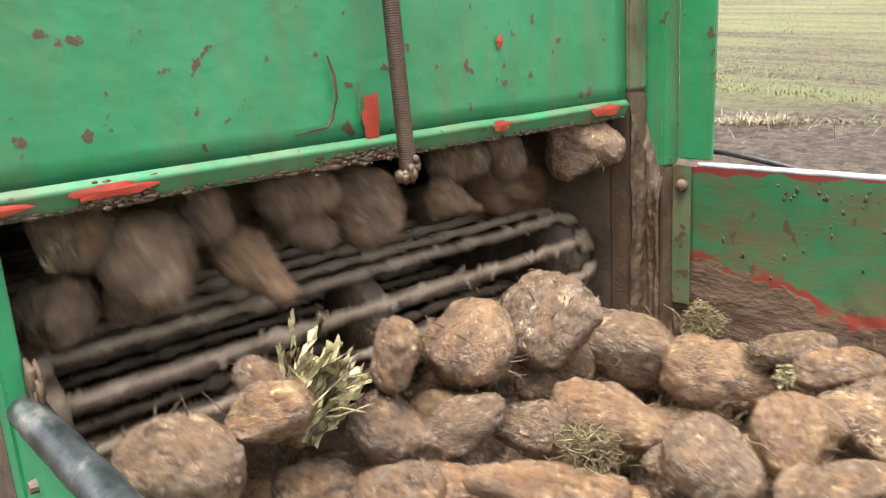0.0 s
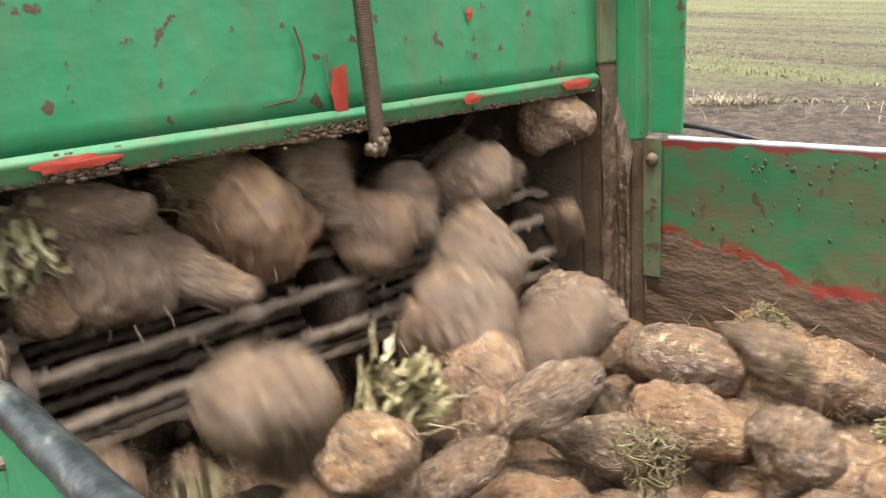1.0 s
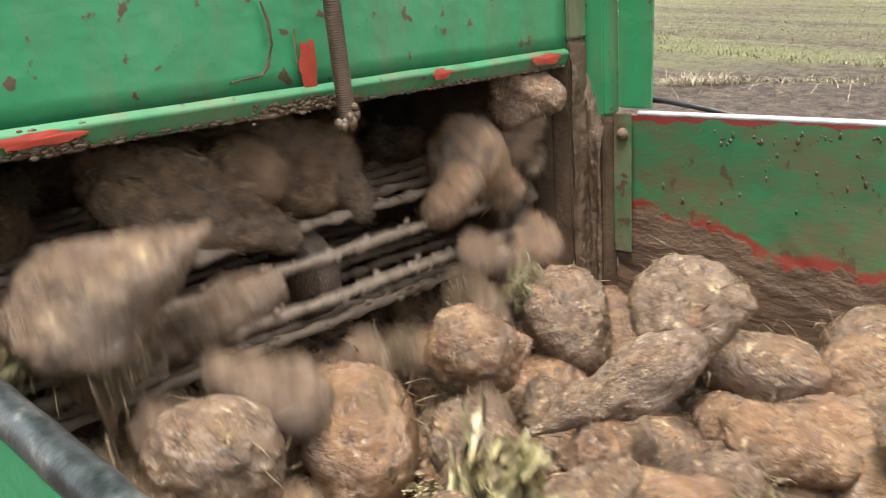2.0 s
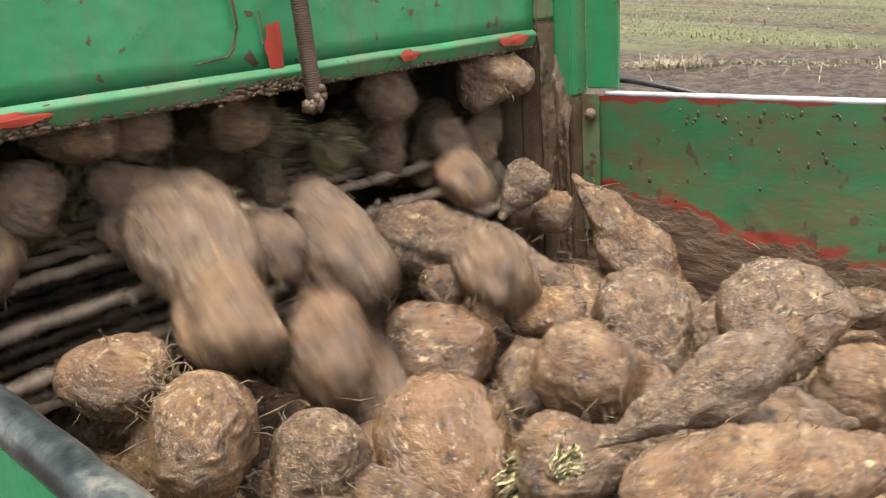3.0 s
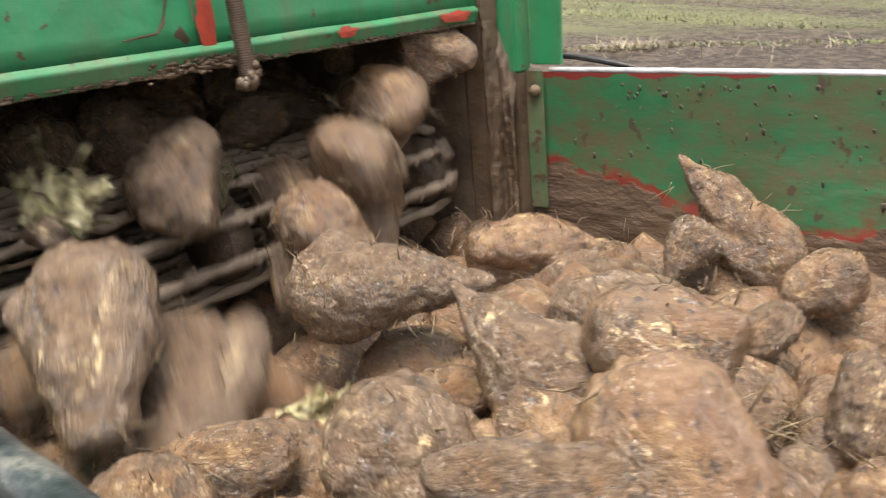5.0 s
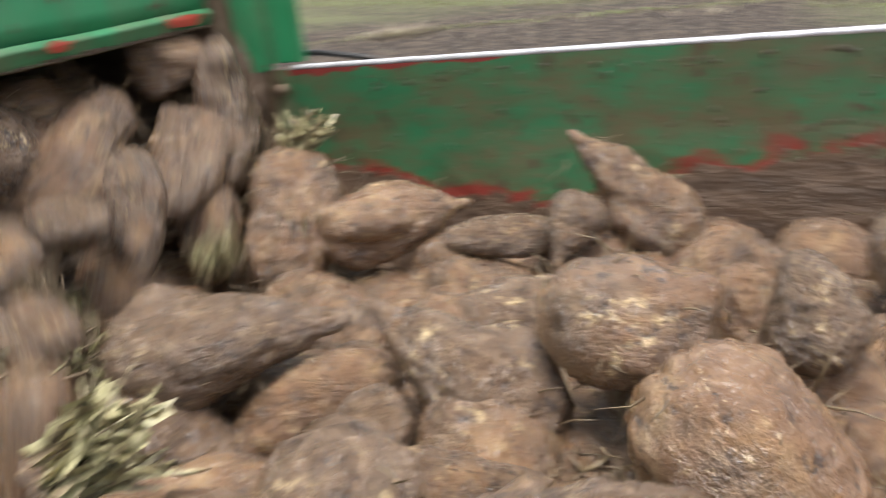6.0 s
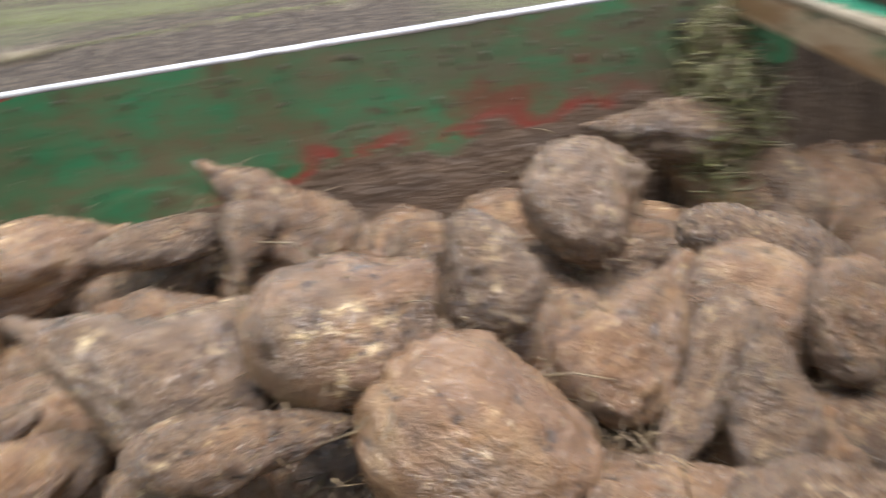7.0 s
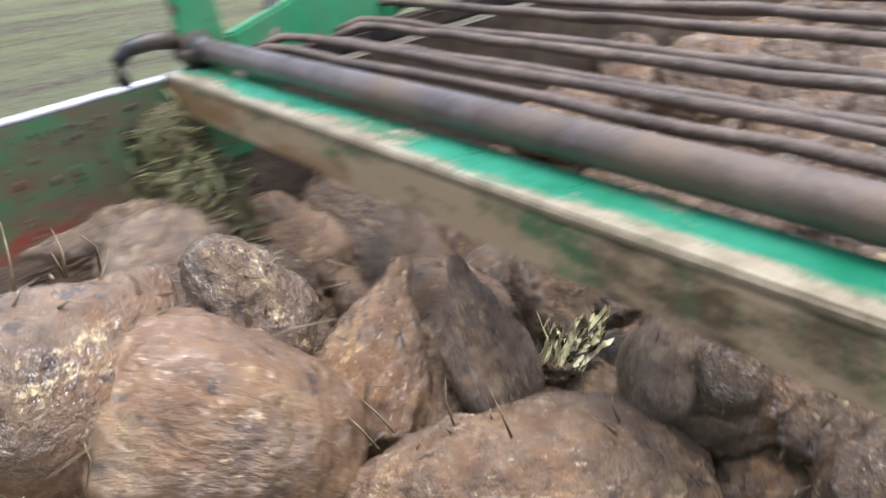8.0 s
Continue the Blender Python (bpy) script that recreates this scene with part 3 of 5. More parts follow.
def on_web(s, out=0.0):
    """Point and turn (degrees) on the web's loop, s metres along it."""
    s %= LOOP
    r = AR + out
    if s < RUN:
        return BACK + s, AZ + r, 0
    s -= RUN
    if s < math.pi * AR:
        a = s / AR
        return AX + r * math.sin(a), AZ + r * math.cos(a), math.degrees(a)
    s -= math.pi * AR
    if s < RUN:
        return AX - s, AZ - r, 180
    a = (s - RUN) / AR + math.pi
    return BACK + r * math.sin(a), AZ + r * math.cos(a), math.degrees(a)


web = new("web_conveyor")
tagged(web, "muddy bar web conveyor feeding beets through the gate", "conveyor")
bar_bm = bmesh.new()
brng = random.Random(4)
add_tube(bar_bm, [(brng.gauss(0, 0.0008), -0.855 + 0.0155 * i, brng.gauss(0, 0.0008)) for i in range(49)], [0.0052 + abs(brng.gauss(0, 0.0020)) for i in range(49)], 8)
for k in range(150):
    lump(bar_bm, (brng.gauss(0, 0.004), brng.uniform(-0.85, -0.11), brng.gauss(0, 0.003)), brng.uniform(0.0014, 0.0042), k, (1, 1.6, 1), 1)
for y in (-0.845, -0.115):
    add_box(bar_bm, (-0.016, y - 0.012, -0.006), (0.016, y + 0.012, 0.004), 0.002)
bar_mesh = mesh_from("bar", bar_bm, M_BAR)
N_BARS = int(LOOP / 0.050)
BARS = []
for i in range(N_BARS):
    ob = new("bar", bar_mesh)
    ob.parent = web
    BARS.append((ob, i * LOOP / N_BARS + 0.012))
for y in (-0.845, -0.48, -0.115):
    bm = bmesh.new()
    bmesh.ops.create_cone(bm, cap_ends=True, segments=24, radius1=AR - 0.012, radius2=AR - 0.012, depth=0.03, matrix=pose(AX, y, AZ, 90, 0, 0))
    part("roller", bm, M_MUDDY_STEEL, web, "mud-covered end roller", smooth=True)

# ---- far end: angle beam, shaft and the bars of the elevator beyond ----
beam = new("end_beam")
tagged(beam, "green angle iron beam, muddy and worn to metal", "beam")
part("top_leg", box((1.170, -1.5, 1.996), (1.208, 0.0, 2.002), 0.0015), M_BEAM_TOP, beam, "wet green top with pale mud along the edge")
bm = bmesh.new()
add_box(bm, (1.170, -1.5, 1.966), (1.1755, 0.0, 1.9955), 0.0015)
part("front_leg", bm, M_BEAM_FRONT, beam, "front leg filmed with tan mud")
bm = bmesh.new()
for k in range(26):
    lump(bm, (rng.uniform(1.18, 1.21), -rng.random() * 1.1, 2.001), rng.uniform(0.002, 0.006), k, (0.7, 2.0, 0.4), 1)
tagged(part("mud_crumbs", bm, M_MUD, beam, "dark crumbs of soil", smooth=True), kind="stuff")
part("bracket", box((1.195, -0.008, 1.90), (1.24, 0.004, 2.075), 0.002), M_BEAM, beam, "upright green end bracket")

shaft = new("shaft")
tagged(shaft, "dark worn steel shaft with iron end fitting", "shaft")
bm = bmesh.new()
add_tube(bm, [(1.212, 0.01 - 0.05 * i, 2.0165) for i in range(34)], 0.0112, 16)
part("tube", bm, M_SHAFT, shaft, smooth=True)
bm = bmesh.new()
add_tube(bm, [(1.210, 0.035, 2.020), (1.210, 0.02, 2.020), (1.210, -0.012, 2.019), (1.210, -0.045, 2.0135)], [0.011, 0.017, 0.017, 0.0095], 12)
add_box(bm, (1.19, -0.03, 2.003), (1.228, 0.02, 2.026), 0.006)
part("clamp", bm, M_BLACK, shaft, "black iron clamp", smooth=True)
bm = bmesh.new()
add_tube(bm, [(1.205, 0.0, 2.028), (1.170, 0.006, 2.033), (1.148, 0.008, 2.031), (1.135, 0.008, 2.021), (1.133, 0.006, 2.006), (1.136, 0.004, 1.997)], [0.010, 0.009, 0.008, 0.0075, 0.007, 0.006], 10)
part("hook", bm, M_BLACK, shaft, "bent black iron hook", smooth=True)
part("stub", add_tube(bmesh.new(), [(1.212, 0.004, 2.02), (1.214, 0.006, 2.12)], 0.010, 10), M_THREAD, shaft, "rusty upright stub", smooth=True)

grid_th = new("bar_elevator")
tagged(grid_th, "muddy steel elevator bars beyond the beam", "elevator")
for x, z, r, y0 in ((1.262, 2.012, 0.0042, -0.10), (1.285, 2.016, 0.0044, -0.09), (1.345, 2.016, 0.0042, -0.14), (1.415, 2.02, 0.0040, -0.06), (1.452, 2.022, 0.0040, -0.05), (1.50, 2.026, 0.0040, -0.05), (1.545, 2.03, 0.0040, -0.05), (1.60, 2.034, 0.0040, -0.05), (1.66, 2.04, 0.0040, -0.05), (1.72, 2.045, 0.0040, -0.05), (1.78, 2.05, 0.0040, -0.05), (1.315, 2.008, 0.0038, -0.12), (1.38, 2.010, 0.0040, -0.08), (1.434, 2.014, 0.0038, -0.06), (1.476, 2.016, 0.0038, -0.05), (1.522, 2.020, 0.0038, -0.05), (1.572, 2.024, 0.0038, -0.05), (1.63, 2.028, 0.0038, -0.05), (1.69, 2.034, 0.0038, -0.05), (1.75, 2.040, 0.0038, -0.05), (1.82, 2.052, 0.0040, -0.05), (1.86, 2.056, 0.0040, -0.05), (1.90, 2.06, 0.0040, -0.05)):
    bm = bmesh.new()
    add_tube(bm, [(x - 0.035, y0 + 0.035, z - 0.005), (x - 0.012, y0 + 0.02, z + 0.002), (x, y0 - 0.01, z)] + [(x + rng.gauss(0, 0.0008), y0 - 0.06 - 0.05 * i, z + rng.gauss(0, 0.0008)) for i in range(30)], [r * rng.uniform(0.9, 1.15) for i in range(33)], 8)
    part("bar", bm, M_ROD, grid_th, smooth=True)
part("side_belt", box((1.245, -0.075, 1.985), (1.85, -0.05, 2.005), 0.004), M_BLACK, grid_th, "black side belt")
bm = bmesh.new()
add_tube(bm, [(1.27, -0.05, 2.0), (1.31, 0.0, 2.09), (1.36, 0.05, 2.2)], 0.008, 8)
part("strut", bm, M_BLACK, grid_th, "black stay")
bm = bmesh.new()
add_box(bm, (1.24, -0.045, 1.96), (1.95, -0.028, 2.03), 0.003)
bmesh.ops.rotate(bm, cent=(1.24, -0.04, 1.99), matrix=Matrix.Rotation(radians(-14), 3, "Y"), verts=bm.verts)
part("side_frame", bm, M_BEAM, grid_th, "bright green side frame")
tagged(part("wall_beyond", box((1.24, 0.008, 1.42), (2.9, 0.014, 1.96)), M_MUDDY_STEEL), "green steel side beyond the beam", "wall", kind="structure")
tagged(part("wall_beyond_end", box((2.9, -0.95, 1.42), (2.91, 0.05, 2.3)), M_MUDDY_STEEL), "muddy steel end of the elevator", "wall", kind="structure")
tagged(part("wall_beyond_near", box((1.6, -0.884, 1.42), (2.9, -0.876, 1.96)), M_MUDDY_STEEL), "green steel near side beyond the beam", "wall", kind="structure")

# ---- beets ----
DRIFT = 0.15     # metres a second at which the floor chain carries the heap
RATIOS = (1.05, 1.25, 1.5, 1.8, 2.15, 2.6)
LIP = AZ + AR
CARRY = Vector((DRIFT, 0.01, 0.014))     # the heap also climbs towards the elevator


def beet_mesh(ratio, form, seed, nu=54, nv=64):
    """A beet one unit thick, crown at -x, root tip at +x. form 0: cone with a tail, 1: blunt root, 2: body with a neck and side knobs."""
    r = random.Random(seed)
    bm = bmesh.new()
    bow = 0.34 * max(0.0, ratio - 1.2)
    bend_y, bend_z = r.uniform(-1, 1) * bow, r.uniform(-1, 1) * bow
    shoulder = r.uniform(0.26, 0.38)
    stump = r.uniform(0.14, 0.26)
    neck = r.uniform(0.50, 0.62)
    knobs = [(r.uniform(0.15, 0.5), r.uniform(0, 6.28), r.uniform(0.10, 0.22), r.uniform(0.09, 0.16)) for k in range(3 if form == 2 else 1)]
    flat = r.uniform(0.84, 1.0)
    s = Vector((seed * 7.1, seed * 3.3, 0))
    rings = []
    for i in range(nu + 1):
        u = i / nu
        if form == 1:
            k = 0.5 * max(0.0, 1 - abs(2 * u - 1) ** 2.5) ** 0.5 * (1.06 - 0.22 * u)
        elif u < shoulder:
            k = math.sqrt(max(0, 1 - ((shoulder - u) / shoulder) ** 2.3)) * 0.5
        else:
            q = (u - shoulder) / (1 - shoulder)
            k = 0.5 * (1 - q ** 1.25) if form == 0 else 0.5 * ((1 - neck * (q * q * (3 - 2 * q))))
            k = max(k, 0.5 * stump) * math.sqrt(max(0.0, 1 - q ** 12))
        x = (u - 0.45) * ratio
        ring = []
        for j in range(nv):
            a = 2 * math.pi * j / nv
            d = Vector((0, math.cos(a), math.sin(a) * flat))
            p = Vector((x, d.y * k + bend_y * (u - 0.4) ** 2, d.z * k + bend_z * (u - 0.4) ** 2))
            big = 0.10 * noise.noise(p * 1.6 + s) + 0.05 * noise.noise(p * 3.1 - s)
            furrow = -0.06 * max(0, 1 - abs((a - 1.5 - 0.4 * math.sin(u * 5)) / 0.35)) * math.sin(math.pi * min(1, u * 1.2)) if u < 0.83 else 0
            lobe = 0.0
            for ku, ka, kh, kw in knobs:
                da = (a - ka + math.pi) % (2 * math.pi) - math.pi
                lobe += kh * math.exp(-((u - ku) * ratio / (kw * 2.2)) ** 2 - (da * k / (kw * 1.3)) ** 2)
            n1, n2 = noise.noise(p * 5.2 + s), noise.noise(p * 11 - s)
            clod = max(0, n1) * 0.045 + max(0, n2) * 0.03 - max(0, -n2 - 0.15) * 0.03 + max(0, noise.noise(p * 15 + s) - 0.05) * 0.025
            h = (big + furrow + clod + lobe) * min(1, k * 4)
            p += (d * 0.9 + Vector((-0.25 if u < 0.2 else 0, 0, 0))) * h
            if u < 0.08:
                p.x += 0.06 * noise.noise(p * 9 + s)
            ring.append(bm.verts.new(p))
        rings.append(ring)
    for a, b in zip(rings, rings[1:]):
        for j in range(nv):
            bm.faces.new((a[j], a[(j + 1) % nv], b[(j + 1) % nv], b[j]))
    bm.faces.new(rings[0][::-1])
    bm.faces.new(rings[-1])
    return mesh_from("beet", bm, M_BEET)


BEETS = [beet_mesh(RATIOS[k // 3], (1, 0, 2)[k % 3] if k > 2 else 1, k + 1) for k in range(18)]


def fuzz_mesh(ratio, seed):
    """Fine root hairs and bits of straw that stick out of the soil on a beet."""
    r = random.Random(seed)
    bm = bmesh.new()
    for k in range(34):
        u, a = r.uniform(-0.40, 0.5), r.uniform(0, 6.28)
        rad = 0.44 * (1 - 0.75 * max(0, u + 0.1) ** 1.3)
        d = Vector((r.uniform(-0.5, 0.9), math.cos(a), math.sin(a))).normalized()
        p = Vector((u * ratio, math.cos(a) * rad, math.sin(a) * rad))
        e = Vector((r.gauss(0, 1), r.gauss(0, 1), r.gauss(0, 1))) * 0.09
        ln = r.uniform(0.10, 0.32)
        add_tube(bm, [p, p + d * ln * 0.45 + e * 0.3, p + d * ln * 0.7 + e], [0.009, 0.006, 0.002], 3)
    return mesh_from("root_fuzz", bm, M_TRASH)


LOW_BEETS = [beet_mesh(RATIOS[k // 3], k % 2, k + 1, 18, 14) for k in range(12)]
FUZZ = [fuzz_mesh(RATIOS[k // 3], k + 40) for k in range(18)]


def tangle_mesh(seed, mat):
    """Curly strands of leaf trash and root hair, matted into a loose lump."""
    r = random.Random(seed)
    bm = bmesh.new()
    for k in range(170):
        p = Vector((r.gauss(0, 1), r.gauss(0, 1), r.gauss(0, 1))).normalized() * r.uniform(0.05, 0.30)
        d = Vector((r.gauss(0, 1), r.gauss(0, 1), r.gauss(0, 1))).normalized()
        pts, w = [p], r.choice((0.004, 0.006, 0.008, 0.014))
        for i in range(7):
            d = (d + Vector((r.gauss(0, 0.5), r.gauss(0, 0.5), r.gauss(0, 0.5))) - p * 1.6).normalized()
            p = p + d * 0.075
            pts.append(p)
        add_tube(bm, pts, [w, w, w, w, w * 0.9, w * 0.8, w * 0.6, w * 0.3], 4)
    return mesh_from("leaf_trash", bm, mat)


def crown_mesh(seed):
    """A torn leaf crown: broad, channelled, crumpled stalks packed in a bundle, a few thin threads among them."""
    r = random.Random(seed)
    bm = bmesh.new()
    lean = Vector((0, r.uniform(-0.3, 0.3), r.uniform(-0.3, 0.3)))
    for k in range(54):
        a, o = r.uniform(0, 6.28), math.sqrt(r.random())
        out = Vector((0, math.cos(a), math.sin(a)))
        d = (Vector((-1, 0, 0)) + lean + out * o * 0.24).normalized()
        p = Vector((0.06, 0, 0)) + out * o * 0.17
        ln = r.uniform(0.28, 0.62)
        wide = d.cross(out).normalized()
        curl = out * r.uniform(-0.5, 0.35) + wide * r.gauss(0, 0.28)
        w = r.uniform(0.012, 0.034)
        prev = None
        for i in range(8):
            q = i / 7
            c = p + d * ln * q + curl * ln * q * q * 1.05
            hw = w * (1.0 - 0.3 * q + (0.9 * max(0, q - 0.55) if k % 3 == 0 else 0))
            cur = []
            for j in range(5):
                e = (j - 2) / 2
                v = c + wide * hw * e + out * hw * (1.3 * e * e) + (out * 0.07 + wide * 0.05) * noise.noise(c * 9 + Vector((e * 1.5, k, 0)))
                if i == 7:
                    v += d * r.uniform(-0.05, 0.05)
                cur.append(bm.verts.new(v + Vector((r.gauss(0, 0.004), r.gauss(0, 0.006), r.gauss(0, 0.006)))))
            if prev:
                for j in range(4):
                    bm.faces.new((prev[j], prev[j + 1], cur[j + 1], cur[j]))
            prev = cur
    for k in range(10):
        d = Vector((-1, r.gauss(0, 0.5), r.gauss(0, 0.5))).normalized()
        add_tube(bm, [(0, 0, 0), d * 0.3, d * 0.5 + Vector((r.gauss(0, 0.1), r.gauss(0, 0.1), r.gauss(0, 0.1)))], [0.012, 0.009, 0.003], 4)
    return mesh_from("leaf_stalks", bm, M_STALK)


TUFTS = {1: [crown_mesh(s) for s in (1, 2, 3)], 2: [tangle_mesh(s, M_TRASH) for s in (4, 5, 6)], 3: [tangle_mesh(s, M_LEAF) for s in (7, 8, 9)]}
MOVES = []
FALL = 0.45
RUSH = 0.75     # the beets roll ahead faster than the bars
LABELS = ("round mud-smeared beet in the heap", "stout muddy beet with cream scuffs", "tan beet plastered with wet soil", "long tapering muddy beet root", "slender crooked beet root coated with soil", "very long crooked beet root with soil in its folds")


def make_beet(kind, size, leafy, stretch=1.0):
    ob = new("beet", BEETS[kind])
    ob.scale = (size * stretch, size, size)
    text = LABELS[kind // 3]
    if leafy:
        text = "muddy beet with pale green leaf stalks" if leafy == 1 else "muddy beet trailing brown leaf trash"
        t = new("leaf_crown", TUFTS[leafy][len(MOVES) % 3])
        t.parent = ob
        tagged(t, "torn leaf stalks on the crown", kind="stuff")
        t.matrix_basis = pose(-0.42 * RATIOS[kind // 3], 0, 0) @ Matrix.Scale(0.85 if leafy == 1 else 1.25, 4)
    f = new("root_fuzz", FUZZ[kind])
    f.parent = ob
    tagged(f, kind="stuff")
    return tagged(ob, text, "beet", group="beets in the bunker")


def turned(turn, spin):
    return pose(0, 0, 0, *turn).to_3x3().to_4x4() if not spin else pose(0, 0, 0, 0, spin, 0) @ pose(0, 0, 0, *turn)


def put(p, turn, spin=0.0):
    return Matrix.Translation(p) @ turned(turn, spin)


def drift(ob, size, marks, turn, lands, sinks=0.10):
    """Lets a thing lie in the heap, which the floor chain carries along and lifts: it passes its marks (seconds, x, y, z), drifting on before and after them; it drops there from the web's lip at the time it lands."""
    marks = [(t, Vector((x, y, z))) for t, x, y, z in marks]

    def rest(t):
        first, last = marks[0][0], marks[-1][0]
        if t <= first:
            return marks[0][1] + CARRY * (t - first) - Vector((0, 0, 0.05 * min(1.0, (first - t) / 1.2)))
        for (ta, pa), (tb, pb) in zip(marks, marks[1:]):
            if t <= tb:
                return pa.lerp(pb, (t - ta) / (tb - ta))
        return marks[-1][1] + CARRY * (t - last) - Vector((0, 0, sinks * min(1.0, (t - last) / 1.5)))
    own = [t for t in [p[0] for p in marks] + [marks[0][0] - 1.2, marks[-1][0] + 1.5] if lands < t < 8.0]
    if lands <= 0.03:
        MOVES.append((ob, [(t, put(rest(t), turn)) for t in sorted({0.0, 8.0} | {round(t * FPS) / FPS for t in own if t > 0})]))
        return
    end = rest(lands)
    lip = Vector((-0.075, max(-0.84 + size * 0.5, min(-0.10 - size * 0.5, end.y)), LIP + size * 0.42))
    t0 = lands - FALL

    def state(t):
        if t >= lands:
            return put(rest(t), turn)
        if t <= t0:
            return put(lip + Vector((min(RUSH, 2.8 / max(t0, 0.1)) * (t - t0), 0, 0)), turn, -110)
        s = (t - t0) / FALL
        return put(Vector((lip.x + (end.x - lip.x) * s, lip.y + (end.y - lip.y) * s, lip.z + (end.z - lip.z) * s * s)), turn, -110 * (1 - s))
    falls = [t0 + FALL * q / 4 for q in range(5)]
    times = sorted({0.0, 8.0} | {round(t * FPS) / FPS for t in falls + own if 0 < t < 8})
    MOVES.append((ob, [(t, state(t)) for t in times]))


def heap_beet(kind, size, stretch, marks, turn, lands, leafy=0):
    drift(make_beet(kind, size, leafy, stretch), size, marks, turn, lands)


def stuck_beet(kind, size, place, turn):
    """A beet wedged under the gate, which stays where it is."""
    m = put(Vector(place), turn)
    MOVES.append((make_beet(kind, size, 0), [(0.0, m), (8.0, m)]))


def stump_mesh(seed):
    """The sliced top of a beet that holds the stalks together."""
    bm = bmesh.new()
    lump(bm, (0.07, 0, 0), 0.16, seed, (0.7, 1.0, 1.0), 3)
    return mesh_from("crown_slice", bm, M_BEET)


STUMPS = [stump_mesh(k) for k in range(3)]


def stalks_of(whole):
    """The stalks of a crown, one mesh each (forty points a stalk), and the thin threads left over."""
    co, made = [v.co.copy() for v in whole.vertices], []
    faces = [tuple(p.vertices) for p in whole.polygons]
    for k in range(55):
        lo, hi = 40 * k, 40 * k + 40 if k < 54 else len(co)
        me = bpy.data.meshes.new("leaf_stalk" if k < 54 else "thread")
        me.from_pydata(co[lo:hi], [], [[i - lo for i in f] for f in faces if lo <= f[0] < hi])
        me.materials.append(M_STALK)
        me.polygons.foreach_set("use_smooth", [True] * len(me.polygons))
        made.append(me)
    return made


STALKS = [stalks_of(m) for m in TUFTS[1]]


def loose_top(seed, size, trash):
    ob = new("leaf_trash" if trash else "torn_beet_top")
    ob.scale = (size, size, size)
    tagged(ob, "brown tangle of leaf trash lying among the beets" if trash else "pale green torn beet crown with crumpled leaf stalks", "leaf trash")
    if trash:
        for name, mesh in (("strand_mat", TUFTS[2][seed]), ("wilted_leaf", TUFTS[3][seed])):
            t = new(name, mesh)
            t.parent = ob
            tagged(t, kind="stuff")
        return ob
    for mesh in STALKS[seed]:
        new(mesh.name.split(".")[0], mesh).parent = ob
    new("crown_slice", STUMPS[seed]).parent = ob
    return ob


def leaf_bundle(seed, size, marks, turn, lands, trash=False):
    """A torn-off leaf crown or a mat of trash that lies loose on the heap."""
    drift(loose_top(seed, size, trash), size * 0.4, marks, turn, lands, 0.20)


def lifted_beet(kind, size, place, turn):
    """A beet that drifts under the beam and is lifted by the elevator to its place at the clip's end."""
    ob = make_beet(kind, size, 0)
    p = Vector(place)
    MOVES.append((ob, [(0.0, put(p + Vector((-0.04, 0, -0.26)), turn)), (4.0, put(p + Vector((-0.03, 0, -0.22)), turn)), (7.0, put(p + Vector((-0.01, 0, -0.08)), turn)), (8.0, put(p, turn))]))


def falling_beet(kind, size, stretch, when, place, turn, leafy=0):
    fall(make_beet(kind, size, leafy, stretch), size, when, place, turn)


def falling_top(seed, size, when, place, turn, trash=False):
    """A torn crown or a tangle of trash that comes over the lip among the beets."""
    fall(loose_top(seed, size, trash), size * 0.5, when, place, turn)


def fall(ob, size, when, place, turn):
    """Brings a thing over the web's lip, so that it is at place at the time given; then it drops into the heap and drifts off with it."""
    p = Vector(place)
    start = Vector((min(p.x, -0.06), p.y, max(p.z, LIP + size * 0.40)))
    pull = 3.2
    t0 = when - math.sqrt(max(0.0, 2 * (start.z - p.z) / pull))
    low = Vector((max(p.x + 0.10, 0.05), p.y, min(p.z - 0.02, 1.68)))
    hold = 0.25 if p.z > LIP - 0.02 else 0.0
    t1 = when + hold + math.sqrt(2 * max(0.02, p.z - low.z) / pull)

    def state(t):
        if t <= t0:
            return put(start + Vector((min(RUSH, 2.8 / max(t0, 0.1)) * (t - t0), 0, 0)), turn, -60 if t0 < when - 0.05 else 0)
        if t < when:
            s = (t - t0) / (when - t0)
            return put(Vector((start.x + (p.x - start.x) * s, p.y, start.z + (p.z - start.z) * s * s)), turn, -60 * (1 - s))
        if t <= t1:
            s = (t - when) / (t1 - when)
            return put(Vector((p.x + (low.x - p.x) * s, p.y, p.z + (low.z - p.z) * s * (0.4 + 0.6 * s))), turn, 70 * s)
        return put(low + CARRY * (t - t1), turn, 70)
    marks = [t0, (t0 + when) / 2, when, when + (t1 - when) * 0.33, when + (t1 - when) * 0.67, t1]
    times = sorted({0.0, 8.0} | {round(t * FPS) / FPS for t in marks if 0 < t < 8})
    MOVES.append((ob, [(t, state(t)) for t in times]))


stuck_beet(5, 0.086, (-0.029, -0.140, 2.039), (57, 10, 36))
heap_beet(3, 0.087, 1.02, [(0, 0.045, -0.773, 1.851)], (318, -4, -121), 0.00)
heap_beet(2, 0.072, 1.00, [(0, 0.047, -0.687, 1.870), (0.5, 0.132, -0.679, 1.876)], (183, 3, 48), 0.00)
heap_beet(4, 0.077, 1.09, [(0, 0.045, -0.551, 1.793)], (333, 19, 44), 0.00)
heap_beet(0, 0.108, 1.00, [(0, 0.045, -0.437, 1.854), (0.5, 0.067, -0.466, 1.847)], (14, 1, -28), 0.00)
